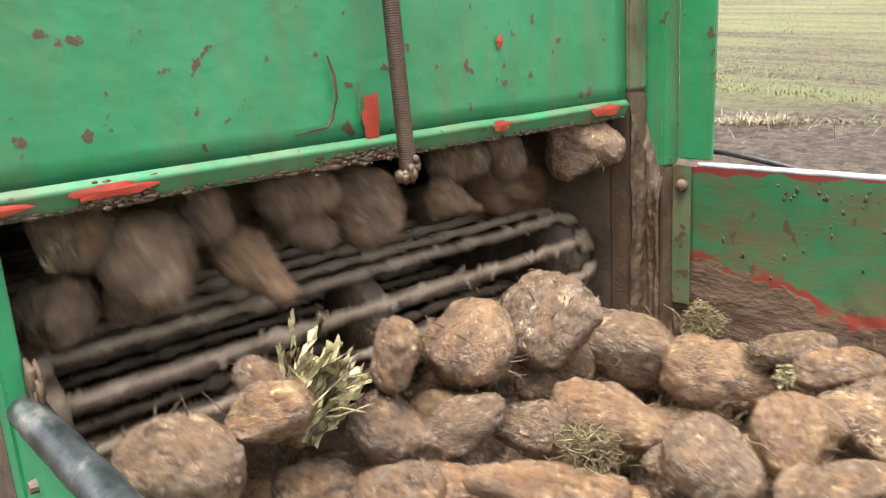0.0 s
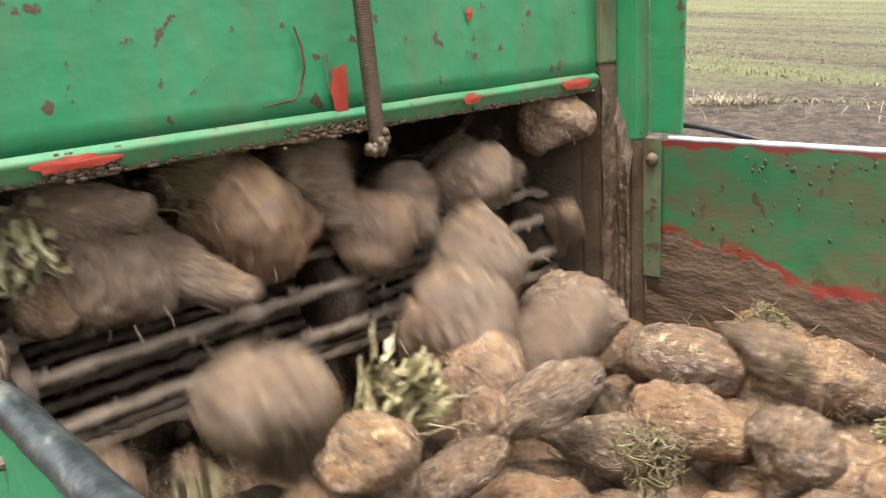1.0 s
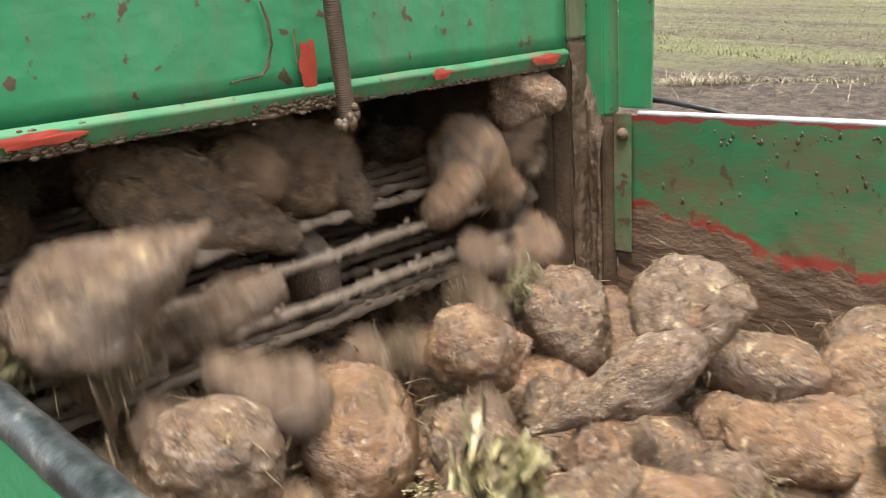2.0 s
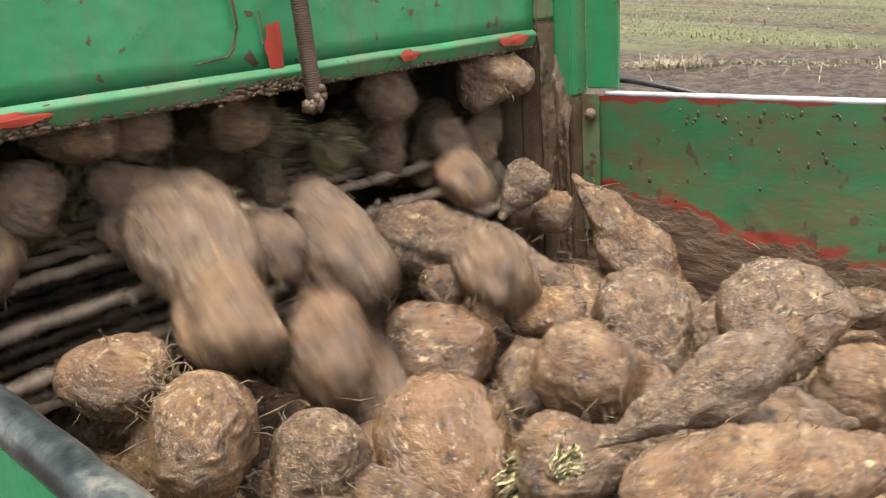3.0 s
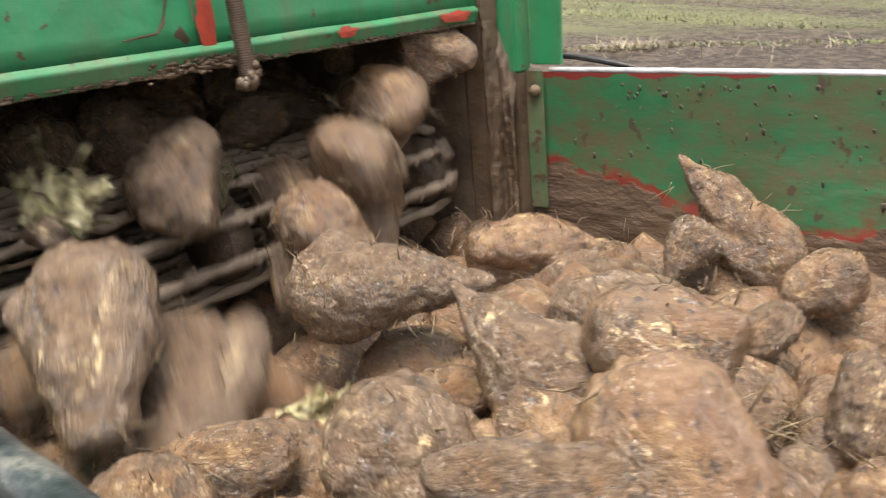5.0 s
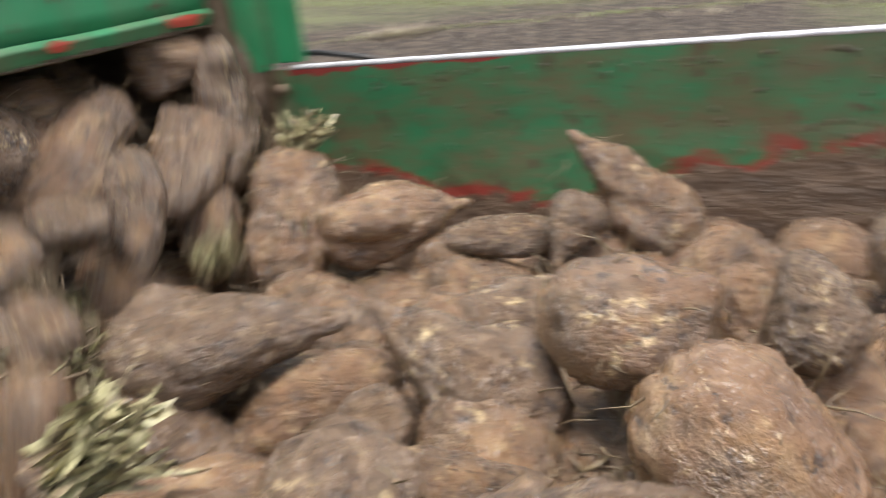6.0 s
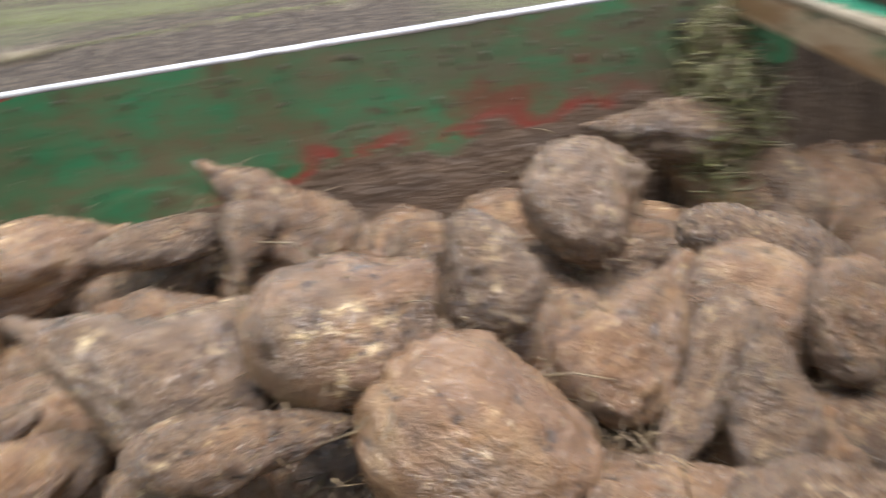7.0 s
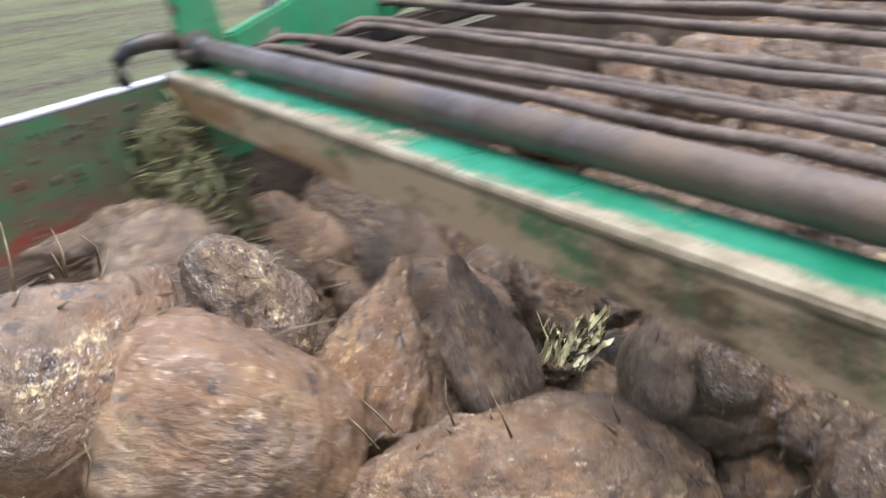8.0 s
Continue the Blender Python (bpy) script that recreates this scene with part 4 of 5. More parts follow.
heap_beet(0, 0.118, 1.00, [(0, 0.045, -0.305, 1.849), (0.5, 0.058, -0.312, 1.817), (1.5, 0.202, -0.280, 1.837), (3, 0.418, -0.253, 1.822), (3.5, 0.474, -0.254, 1.831), (6.5, 0.914, -0.189, 1.831), (7, 0.981, -0.176, 1.847), (7.5, 1.062, -0.166, 1.865), (8, 1.088, -0.138, 1.863)], (127, 45, -82), 0.00)
heap_beet(6, 0.052, 1.05, [(0, 0.045, -0.541, 1.878)], (26, 73, -76), 0.00)
heap_beet(3, 0.110, 1.10, [(0, 0.045, -0.140, 1.758), (0.5, 0.119, -0.146, 1.737), (1, 0.186, -0.152, 1.734), (1.5, 0.257, -0.150, 1.739)], (57, -18, -136), 0.00)
heap_beet(9, 0.103, 0.92, [(0, 0.163, -0.108, 1.741), (0.5, 0.246, -0.095, 1.734), (1, 0.318, -0.089, 1.737), (1.5, 0.375, -0.098, 1.745)], (240, 17, 45), 0.00)
heap_beet(9, 0.075, 1.09, [(0, 0.141, -0.319, 1.755), (0.5, 0.215, -0.311, 1.756), (1, 0.282, -0.313, 1.756), (1.5, 0.346, -0.316, 1.760)], (194, 24, 43), 0.00)
heap_beet(7, 0.070, 1.05, [(0, 0.098, -0.413, 1.762), (1.5, 0.312, -0.422, 1.759)], (52, -13, -134), 0.00, leafy=2)
heap_beet(0, 0.100, 1.00, [(0, 0.295, -0.355, 1.768)], (127, 39, 8), 0.00)
heap_beet(0, 0.093, 1.00, [(0, 0.311, -0.207, 1.747)], (110, 62, -73), 0.00)
heap_beet(0, 0.098, 1.00, [(0, 0.350, -0.088, 1.739)], (143, -24, 56), 0.00)
heap_beet(15, 0.054, 1.15, [(0, 0.213, -0.491, 1.767)], (199, -8, -133), 0.00)
heap_beet(6, 0.059, 1.04, [(0, 0.120, -0.600, 1.775)], (36, 3, -130), 0.00)
heap_beet(10, 0.052, 0.93, [(0, 0.054, -0.659, 1.779)], (316, -3, 50), 0.00)
heap_beet(0, 0.052, 1.00, [(0, 0.045, -0.332, 1.770)], (227, -12, 52), 0.00)
heap_beet(12, 0.052, 1.05, [(0, 0.291, -0.065, 1.773)], (67, -3, 50), 0.00, leafy=1)
heap_beet(12, 0.053, 1.09, [(0, 0.392, -0.302, 1.754)], (2, -8, 51), 0.00)
heap_beet(6, 0.056, 1.04, [(0, 0.061, -0.481, 1.757)], (110, 41, 6), 0.00)
heap_beet(9, 0.052, 1.03, [(0, 0.045, -0.676, 1.874)], (85, -43, -144), 0.00)
heap_beet(3, 0.058, 0.92, [(0, 0.045, -0.264, 1.770)], (160, -16, -135), 0.00)
heap_beet(11, 0.057, 1.00, [(0, 0.045, -0.475, 1.785)], (276, -3, 50), 0.00)
heap_beet(12, 0.052, 0.97, [(0, 0.236, -0.065, 1.781)], (320, -4, 50), 0.00, leafy=2)
heap_beet(0, 0.140, 1.00, [(1.5, 0.045, -0.600, 1.771), (3, 0.247, -0.564, 1.764), (3.5, 0.306, -0.569, 1.782), (4, 0.374, -0.568, 1.796), (5.5, 0.598, -0.544, 1.835), (6, 0.705, -0.521, 1.827), (6.5, 0.803, -0.509, 1.830), (7, 0.862, -0.507, 1.839), (7.5, 0.949, -0.489, 1.875), (8, 1.012, -0.459, 1.909)], (93, 36, -26), 1.40)
heap_beet(1, 0.112, 1.00, [(1.5, 0.058, -0.747, 1.831)], (100, -74, 68), 1.40)
heap_beet(0, 0.101, 1.00, [(1.5, 0.082, -0.459, 1.821), (3, 0.328, -0.458, 1.821)], (152, -54, -62), 1.29)
heap_beet(3, 0.112, 0.97, [(1.5, 0.070, -0.285, 1.798), (3, 0.282, -0.277, 1.793), (3.5, 0.340, -0.287, 1.790)], (184, 59, -10), 1.37)
heap_beet(16, 0.056, 1.15, [(1.5, 0.295, -0.492, 1.851), (3, 0.455, -0.494, 1.859), (3.5, 0.510, -0.491, 1.867), (4, 0.561, -0.484, 1.891)], (84, 24, -126), 0.00)
heap_beet(7, 0.069, 1.09, [(1.5, 0.153, -0.529, 1.791)], (135, 15, 42), 0.81)
heap_beet(12, 0.052, 0.97, [(1.5, 0.294, -0.594, 1.820)], (169, -28, 55), 0.00)
heap_beet(13, 0.052, 1.00, [(1.5, 0.152, -0.704, 1.793)], (308, -6, -135), 0.82)
heap_beet(4, 0.089, 0.92, [(1.5, 0.451, -0.282, 1.763)], (1, 65, -94), 0.00)
heap_beet(2, 0.052, 1.00, [(1.5, 0.275, -0.491, 1.758)], (347, 22, -127), 0.00)
heap_beet(0, 0.125, 1.00, [(3, 0.105, -0.420, 1.770), (3.5, 0.209, -0.403, 1.784), (4, 0.290, -0.407, 1.801), (5.5, 0.527, -0.427, 1.844), (6, 0.619, -0.423, 1.857), (6.5, 0.714, -0.422, 1.872), (7, 0.788, -0.429, 1.881), (7.5, 0.861, -0.421, 1.910), (8, 0.963, -0.418, 1.947)], (173, -26, -122), 2.64)
heap_beet(0, 0.096, 1.00, [(3, 0.168, -0.749, 1.841), (3.5, 0.220, -0.761, 1.846)], (158, -79, 32), 2.21, leafy=2)
heap_beet(3, 0.073, 1.08, [(3, 0.045, -0.754, 1.856), (3.5, 0.100, -0.766, 1.862)], (156, -12, -140), 2.90, leafy=2)
heap_beet(0, 0.083, 1.00, [(3, 0.213, -0.676, 1.800), (3.5, 0.269, -0.688, 1.801)], (356, -78, -46), 1.91)
heap_beet(16, 0.091, 0.93, [(3, 0.136, -0.066, 1.804), (3.5, 0.201, -0.076, 1.808), (4, 0.267, -0.085, 1.809), (5.5, 0.471, -0.099, 1.831), (6, 0.566, -0.089, 1.833), (6.5, 0.627, -0.099, 1.838), (7, 0.687, -0.109, 1.834)], (94, -50, -159), 2.43)
heap_beet(2, 0.052, 1.08, [(3, 0.148, -0.065, 1.804), (3.5, 0.197, -0.069, 1.833), (4, 0.289, -0.066, 1.799)], (241, 1, 44), 2.34)
heap_beet(17, 0.092, 1.15, [(3, 0.047, -0.301, 1.846), (3.5, 0.133, -0.293, 1.860), (4, 0.225, -0.294, 1.844)], (90, 19, 38), 2.90)
heap_beet(6, 0.065, 1.05, [(3, 0.155, -0.278, 1.774), (3.5, 0.225, -0.269, 1.770), (4, 0.263, -0.261, 1.827)], (131, -8, -138), 2.30)
heap_beet(10, 0.083, 0.97, [(3, 0.256, -0.225, 1.770)], (183, 20, 38), 1.63)
heap_beet(4, 0.064, 1.01, [(3, 0.282, -0.373, 1.779), (3.5, 0.337, -0.375, 1.787)], (9, -33, -148), 1.45)
heap_beet(3, 0.052, 1.09, [(3, 0.257, -0.457, 1.787), (3.5, 0.334, -0.442, 1.815)], (214, -71, 113), 1.62)
heap_beet(4, 0.052, 1.00, [(3, 0.348, -0.539, 1.792)], (192, 8, 42), 1.01)
heap_beet(15, 0.074, 1.02, [(3, 0.503, -0.528, 1.824), (3.5, 0.543, -0.522, 1.845)], (4, -3, 45), 0.00)
heap_beet(2, 0.080, 1.00, [(3, 0.493, -0.264, 1.773)], (23, 60, -101), 0.75)
heap_beet(7, 0.052, 1.03, [(3, 0.492, -0.384, 1.791)], (92, 3, 43), 0.75, leafy=1)
heap_beet(0, 0.055, 1.01, [(3, 0.445, -0.065, 1.771)], (100, 10, 41), 0.75)
heap_beet(4, 0.067, 0.98, [(3, 0.045, -0.334, 1.809)], (125, -25, 53), 2.90)
heap_beet(7, 0.064, 0.95, [(3, 0.045, -0.183, 1.893)], (176, 44, -117), 2.90)
heap_beet(1, 0.058, 1.00, [(3, 0.045, -0.110, 1.846)], (181, 52, -53), 2.90)
heap_beet(6, 0.124, 1.01, [(3.5, 0.090, -0.632, 1.847)], (128, 71, -31), 3.23)
heap_beet(10, 0.097, 1.08, [(3.5, 0.101, -0.485, 1.769), (4, 0.172, -0.489, 1.779), (5.5, 0.418, -0.465, 1.820), (6, 0.502, -0.462, 1.819), (6.5, 0.590, -0.446, 1.849), (7, 0.656, -0.439, 1.868)], (55, -36, 178), 3.16)
heap_beet(3, 0.077, 1.04, [(3.5, 0.045, -0.807, 1.900)], (188, 71, -45), 3.40)
heap_beet(13, 0.066, 1.05, [(3.5, 0.045, -0.104, 1.774), (4, 0.067, -0.113, 1.810)], (18, 4, 42), 3.40)
heap_beet(9, 0.053, 1.05, [(4, 0.103, -0.535, 1.798)], (46, 4, 41), 3.65)
heap_beet(4, 0.052, 1.08, [(4, 0.068, -0.428, 1.801)], (174, -16, 49), 3.88)
heap_beet(12, 0.060, 1.07, [(4, 0.401, -0.240, 1.788)], (312, 0, 43), 1.66)
heap_beet(3, 0.074, 0.98, [(4, 0.330, -0.161, 1.773), (5.5, 0.574, -0.145, 1.802)], (75, 21, -130), 2.13)
heap_beet(2, 0.093, 1.00, [(4, 0.495, -0.171, 1.808)], (141, -28, -147), 1.03)
heap_beet(9, 0.088, 0.96, [(4, 0.078, -0.133, 1.761), (5.5, 0.275, -0.148, 1.742), (6, 0.339, -0.146, 1.738), (6.5, 0.434, -0.126, 1.747), (7, 0.527, -0.104, 1.782)], (279, 13, -133), 3.81)
heap_beet(8, 0.084, 0.92, [(4, 0.514, -0.514, 1.832)], (159, -9, 35), 0.90, leafy=1)
heap_beet(13, 0.104, 0.94, [(4, 0.045, -0.477, 1.882), (5.5, 0.227, -0.489, 1.843), (6, 0.287, -0.496, 1.845), (6.5, 0.378, -0.488, 1.853)], (162, -6, 29), 3.90)
heap_beet(10, 0.100, 1.08, [(5.5, 0.192, -0.162, 1.819), (6, 0.271, -0.155, 1.829), (6.5, 0.365, -0.146, 1.840), (7, 0.423, -0.146, 1.848)], (90, -2, 39), 4.56)
heap_beet(9, 0.118, 0.96, [(5.5, 0.045, -0.222, 1.893), (6, 0.155, -0.190, 1.839), (6.5, 0.257, -0.184, 1.839)], (320, 67, -87), 5.40, leafy=1)
heap_beet(12, 0.060, 1.09, [(5.5, 0.339, -0.161, 1.794), (6, 0.421, -0.149, 1.810), (6.5, 0.492, -0.142, 1.830), (7, 0.563, -0.135, 1.846)], (352, -6, -144), 3.57)
heap_beet(9, 0.068, 0.94, [(6, 0.421, -0.258, 1.789), (6.5, 0.508, -0.252, 1.796), (7, 0.592, -0.246, 1.806)], (247, 27, 3), 3.53)
heap_beet(9, 0.059, 0.92, [(6.5, 0.615, -0.065, 1.824), (7, 0.707, -0.065, 1.819)], (24, 26, 4), 2.74)
heap_beet(10, 0.055, 1.03, [(6, 0.370, -0.451, 1.797)], (307, 3, -152), 3.86)
heap_beet(12, 0.082, 0.97, [(6.5, 0.443, -0.473, 1.812)], (207, 23, -155), 3.88)
heap_beet(11, 0.057, 1.08, [(5.5, 0.315, -0.709, 1.831)], (121, -2, -142), 3.73)
heap_beet(15, 0.059, 1.15, [(5.5, 0.549, -0.638, 1.861)], (304, 7, 36), 2.17)
heap_beet(1, 0.055, 1.02, [(6, 0.453, -0.528, 1.812)], (128, 21, -144), 3.32)
heap_beet(16, 0.054, 1.05, [(6, 0.532, -0.553, 1.792), (6.5, 0.630, -0.530, 1.821), (7, 0.727, -0.503, 1.857)], (333, 7, 12), 2.79)
heap_beet(3, 0.053, 1.10, [(6.5, 0.735, -0.142, 1.798), (7, 0.815, -0.139, 1.802)], (74, -5, 17), 1.93)
heap_beet(3, 0.064, 0.93, [(6.5, 0.551, -0.066, 1.784), (7, 0.614, -0.065, 1.806)], (326, 13, 10), 3.16)
heap_beet(0, 0.053, 1.00, [(5.5, 0.193, -0.755, 1.824)], (252, 28, -130), 4.55)
heap_beet(3, 0.052, 1.03, [(5.5, 0.113, -0.759, 1.825)], (106, 48, -118), 5.08)
heap_beet(3, 0.052, 0.95, [(5.5, 0.370, -0.576, 1.812)], (288, -5, 41), 3.36)
heap_beet(4, 0.062, 0.99, [(6, 0.490, -0.065, 1.772)], (322, 17, 20), 3.06)
heap_beet(6, 0.057, 1.09, [(6, 0.688, -0.259, 1.794), (6.5, 0.781, -0.259, 1.791)], (54, 66, -34), 1.75)
heap_beet(3, 0.054, 1.05, [(5.5, 0.601, -0.271, 1.814), (6, 0.798, -0.278, 1.774)], (222, 26, -131), 1.83)
heap_beet(5, 0.077, 1.00, [(6, 0.746, -0.357, 1.841), (6.5, 0.837, -0.364, 1.855), (7, 0.886, -0.374, 1.878), (7.5, 0.969, -0.372, 1.905), (8, 1.072, -0.387, 1.928)], (76, -72, 156), 1.36)
heap_beet(12, 0.052, 1.04, [(6.5, 0.947, -0.211, 1.793), (7, 1.014, -0.204, 1.806)], (215, 4, 2), 0.75)
heap_beet(7, 0.082, 1.00, [(6.5, 0.901, -0.447, 1.834), (7, 0.976, -0.439, 1.852), (7.5, 1.052, -0.427, 1.877), (8, 1.129, -0.427, 1.881)], (72, -54, 22), 0.83)
heap_beet(13, 0.056, 0.94, [(7, 1.040, -0.497, 1.829), (7.5, 1.087, -0.490, 1.840), (8, 1.176, -0.476, 1.886)], (317, -65, 92), 0.75)
heap_beet(15, 0.054, 0.98, [(7, 1.089, -0.331, 1.853), (7.5, 1.242, -0.341, 1.853)], (267, 20, -6), 0.75)
heap_beet(16, 0.068, 0.98, [(6.5, 1.019, -0.065, 1.884), (7, 1.089, -0.065, 1.863), (7.5, 1.057, -0.065, 1.890), (8, 1.074, -0.065, 1.878)], (249, -4, 146), 0.75, leafy=2)
heap_beet(12, 0.094, 0.97, [(8, 1.138, -0.563, 1.863)], (162, -6, 145), 0.75)
heap_beet(6, 0.068, 0.93, [(7.5, 1.182, -0.573, 1.908), (8, 1.234, -0.589, 1.883)], (140, -37, 140), 0.00)
heap_beet(4, 0.061, 1.03, [(7.5, 1.231, -0.358, 1.853), (8, 1.216, -0.323, 1.886)], (240, -60, 25), 0.00)
heap_beet(6, 0.052, 0.96, [(8, 1.283, -0.456, 1.866)], (75, 0, -33), 0.00, leafy=2)
heap_beet(1, 0.052, 1.00, [(8, 1.265, -0.637, 1.869)], (193, -53, 9), 0.00)
heap_beet(8, 0.060, 1.10, [(8, 1.063, -0.065, 1.794)], (91, 14, -39), 1.25)
heap_beet(9, 0.052, 0.99, [(8, 0.985, -0.065, 1.826)], (255, 14, -39), 1.77)
heap_beet(6, 0.052, 1.02, [(8, 1.154, -0.190, 1.847)], (92, 15, -40), 0.64)
heap_beet(12, 0.052, 0.92, [(8, 1.249, -0.632, 1.833)], (251, 6, -35), 0.75)
heap_beet(4, 0.052, 0.95, [(8, 1.302, -0.522, 1.861)], (263, 33, -51), 0.00)
heap_beet(3, 0.052, 1.07, [(7, 0.568, -0.441, 1.813)], (257, -6, 7), 3.54)
heap_beet(9, 0.052, 1.02, [(7.5, 0.799, -0.352, 1.810)], (32, 9, -19), 2.51)
heap_beet(16, 0.052, 0.96, [(7.5, 1.123, -0.586, 1.862)], (355, -2, -14), 0.75)
heap_beet(3, 0.052, 0.97, [(7.5, 1.113, -0.409, 1.814)], (339, 30, -30), 0.75)
falling_beet(0, 0.093, 1.00, 0.00, (0.030, -0.739, 2.005), (156, 62, 21))
falling_beet(2, 0.057, 1.10, 0.00, (0.000, -0.675, 2.040), (286, 70, 6))
falling_beet(6, 0.062, 1.03, 0.00, (-0.010, -0.578, 2.038), (342, 0, 49))
falling_beet(0, 0.091, 1.00, 0.00, (0.030, -0.492, 2.012), (248, 52, 30))
falling_beet(11, 0.052, 1.10, 0.00, (0.060, -0.635, 1.976), (353, 41, 36))
falling_beet(3, 0.052, 0.96, 0.00, (0.030, -0.567, 1.998), (150, 13, 46))
falling_beet(6, 0.060, 0.94, 0.00, (-0.070, -0.340, 2.040), (332, -1, 49))
falling_beet(0, 0.066, 1.00, 0.00, (-0.060, -0.262, 2.040), (297, 69, 9))
falling_beet(7, 0.052, 0.97, 0.00, (-0.030, -0.358, 1.997), (242, 21, 43))
falling_beet(0, 0.071, 1.00, 0.00, (-0.080, -0.819, 1.972), (128, 5, -130))
falling_beet(0, 0.060, 1.04, 0.00, (-0.090, -0.748, 1.965), (343, 1, -131))
falling_beet(0, 0.052, 1.00, 0.00, (-0.020, -0.812, 2.041), (237, 75, -55), leafy=1)
falling_beet(2, 0.052, 1.00, 0.00, (-0.020, -0.792, 2.035), (256, 72, -78), leafy=1)
falling_beet(0, 0.076, 1.00, 0.50, (0.030, -0.669, 2.025), (344, 40, -119), leafy=1)
falling_beet(3, 0.092, 0.93, 0.50, (0.080, -0.693, 1.960), (178, 55, 26))
falling_beet(12, 0.055, 1.00, 0.50, (0.050, -0.559, 2.005), (329, -9, 51))
falling_beet(6, 0.079, 1.04, 0.50, (0.050, -0.462, 1.960), (209, 57, 24))
falling_beet(5, 0.058, 1.05, 0.50, (0.090, -0.587, 1.957), (88, -50, 67))
falling_beet(0, 0.078, 1.06, 0.50, (-0.030, -0.310, 1.966), (230, 56, 25))
falling_beet(1, 0.063, 1.00, 0.50, (-0.020, -0.456, 2.031), (171, 14, 45))
falling_beet(1, 0.063, 1.00, 0.50, (0.010, -0.644, 2.045), (72, 70, 0))
falling_beet(0, 0.052, 1.00, 0.50, (0.000, -0.822, 2.045), (85, 20, 43), leafy=1)
falling_beet(4, 0.052, 0.98, 0.50, (-0.070, -0.827, 1.950), (185, 21, 43))
falling_beet(14, 0.081, 1.05, 1.00, (0.070, -0.698, 1.967), (144, 27, 39), leafy=1)
falling_beet(11, 0.070, 1.05, 1.00, (0.010, -0.770, 2.029), (40, -4, 49), leafy=1)
falling_beet(11, 0.075, 0.92, 1.00, (0.030, -0.510, 2.016), (343, 57, 22), leafy=2)
falling_beet(0, 0.056, 1.01, 1.00, (0.030, -0.637, 2.053), (213, 52, -111), leafy=2)
falling_beet(1, 0.072, 1.06, 1.00, (0.010, -0.384, 1.982), (315, 55, 23))
falling_beet(2, 0.114, 1.00, 1.00, (0.090, -0.453, 1.874), (264, 23, 40))
falling_beet(0, 0.103, 1.00, 1.00, (0.050, -0.380, 1.914), (215, 20, 42))
falling_beet(16, 0.075, 1.15, 1.00, (0.130, -0.380, 1.814), (319, 33, -122))
falling_beet(0, 0.060, 1.02, 1.00, (-0.030, -0.216, 1.968), (326, -16, 52))
falling_beet(3, 0.093, 1.04, 1.00, (0.120, -0.713, 1.884), (14, -1, 48))
falling_beet(1, 0.057, 1.02, 1.00, (-0.020, -0.805, 1.956), (81, 33, -122))
falling_beet(1, 0.080, 1.07, 1.50, (0.050, -0.830, 1.995), (225, 53, 24), leafy=2)
falling_beet(6, 0.068, 1.04, 1.50, (0.030, -0.802, 1.937), (332, 15, -129))
falling_beet(11, 0.064, 1.07, 1.50, (0.030, -0.664, 2.048), (112, -4, -135), leafy=2)
falling_beet(2, 0.073, 1.00, 1.50, (-0.020, -0.743, 2.021), (92, 8, 44))
falling_beet(13, 0.052, 1.07, 1.50, (0.000, -0.671, 1.981), (21, -1, -134))
falling_beet(9, 0.063, 1.07, 1.50, (0.110, -0.721, 1.940), (115, -70, 171))
falling_beet(9, 0.071, 0.97, 1.50, (0.110, -0.489, 1.916), (27, -48, -152))
falling_beet(0, 0.060, 1.00, 1.50, (0.020, -0.467, 1.999), (56, -10, 49), leafy=2)
falling_beet(10, 0.067, 1.00, 1.50, (0.000, -0.344, 1.997), (92, 22, 40), leafy=2)
falling_beet(13, 0.056, 0.94, 1.50, (-0.030, -0.293, 2.060), (99, -3, 47))
falling_beet(1, 0.053, 1.00, 1.50, (-0.010, -0.529, 2.016), (18, 73, -58))
falling_beet(0, 0.092, 1.00, 1.50, (0.070, -0.566, 1.871), (238, -70, 101))
falling_beet(11, 0.084, 0.92, 3.00, (0.090, -0.528, 1.919), (194, -61, -172))
falling_beet(0, 0.095, 1.00, 3.00, (0.090, -0.668, 1.895), (313, -71, 120))
falling_beet(3, 0.089, 1.02, 3.00, (0.120, -0.586, 1.836), (302, -69, 104))
falling_beet(2, 0.081, 1.00, 3.00, (0.050, -0.654, 1.979), (121, 72, -45))
falling_beet(3, 0.055, 0.96, 3.00, (0.060, -0.578, 1.932), (191, 71, -60))
falling_beet(1, 0.069, 1.00, 3.00, (0.030, -0.758, 2.004), (179, -59, 77))
falling_beet(1, 0.065, 1.00, 3.00, (0.080, -0.824, 1.998), (142, 51, 21))
falling_beet(11, 0.056, 0.94, 3.00, (0.020, -0.654, 2.050), (58, 10, -132))
falling_beet(3, 0.054, 0.96, 3.00, (0.010, -0.531, 2.038), (280, 19, 38))
falling_beet(1, 0.073, 1.00, 3.00, (-0.030, -0.311, 2.038), (18, 66, -3))
falling_beet(0, 0.078, 1.00, 3.00, (0.030, -0.276, 1.928), (314, 51, 21))
falling_beet(6, 0.052, 1.01, 3.00, (0.010, -0.206, 1.957), (48, 50, 22))
falling_beet(10, 0.052, 1.02, 3.00, (-0.020, -0.705, 2.053), (279, 1, -135))
falling_beet(13, 0.090, 1.06, 3.50, (0.090, -0.595, 1.992), (173, 34, 30))
falling_beet(6, 0.079, 1.00, 3.50, (0.110, -0.760, 1.975), (150, 16, 38))
falling_beet(13, 0.060, 1.01, 3.50, (0.050, -0.410, 1.950), (66, 64, -1))
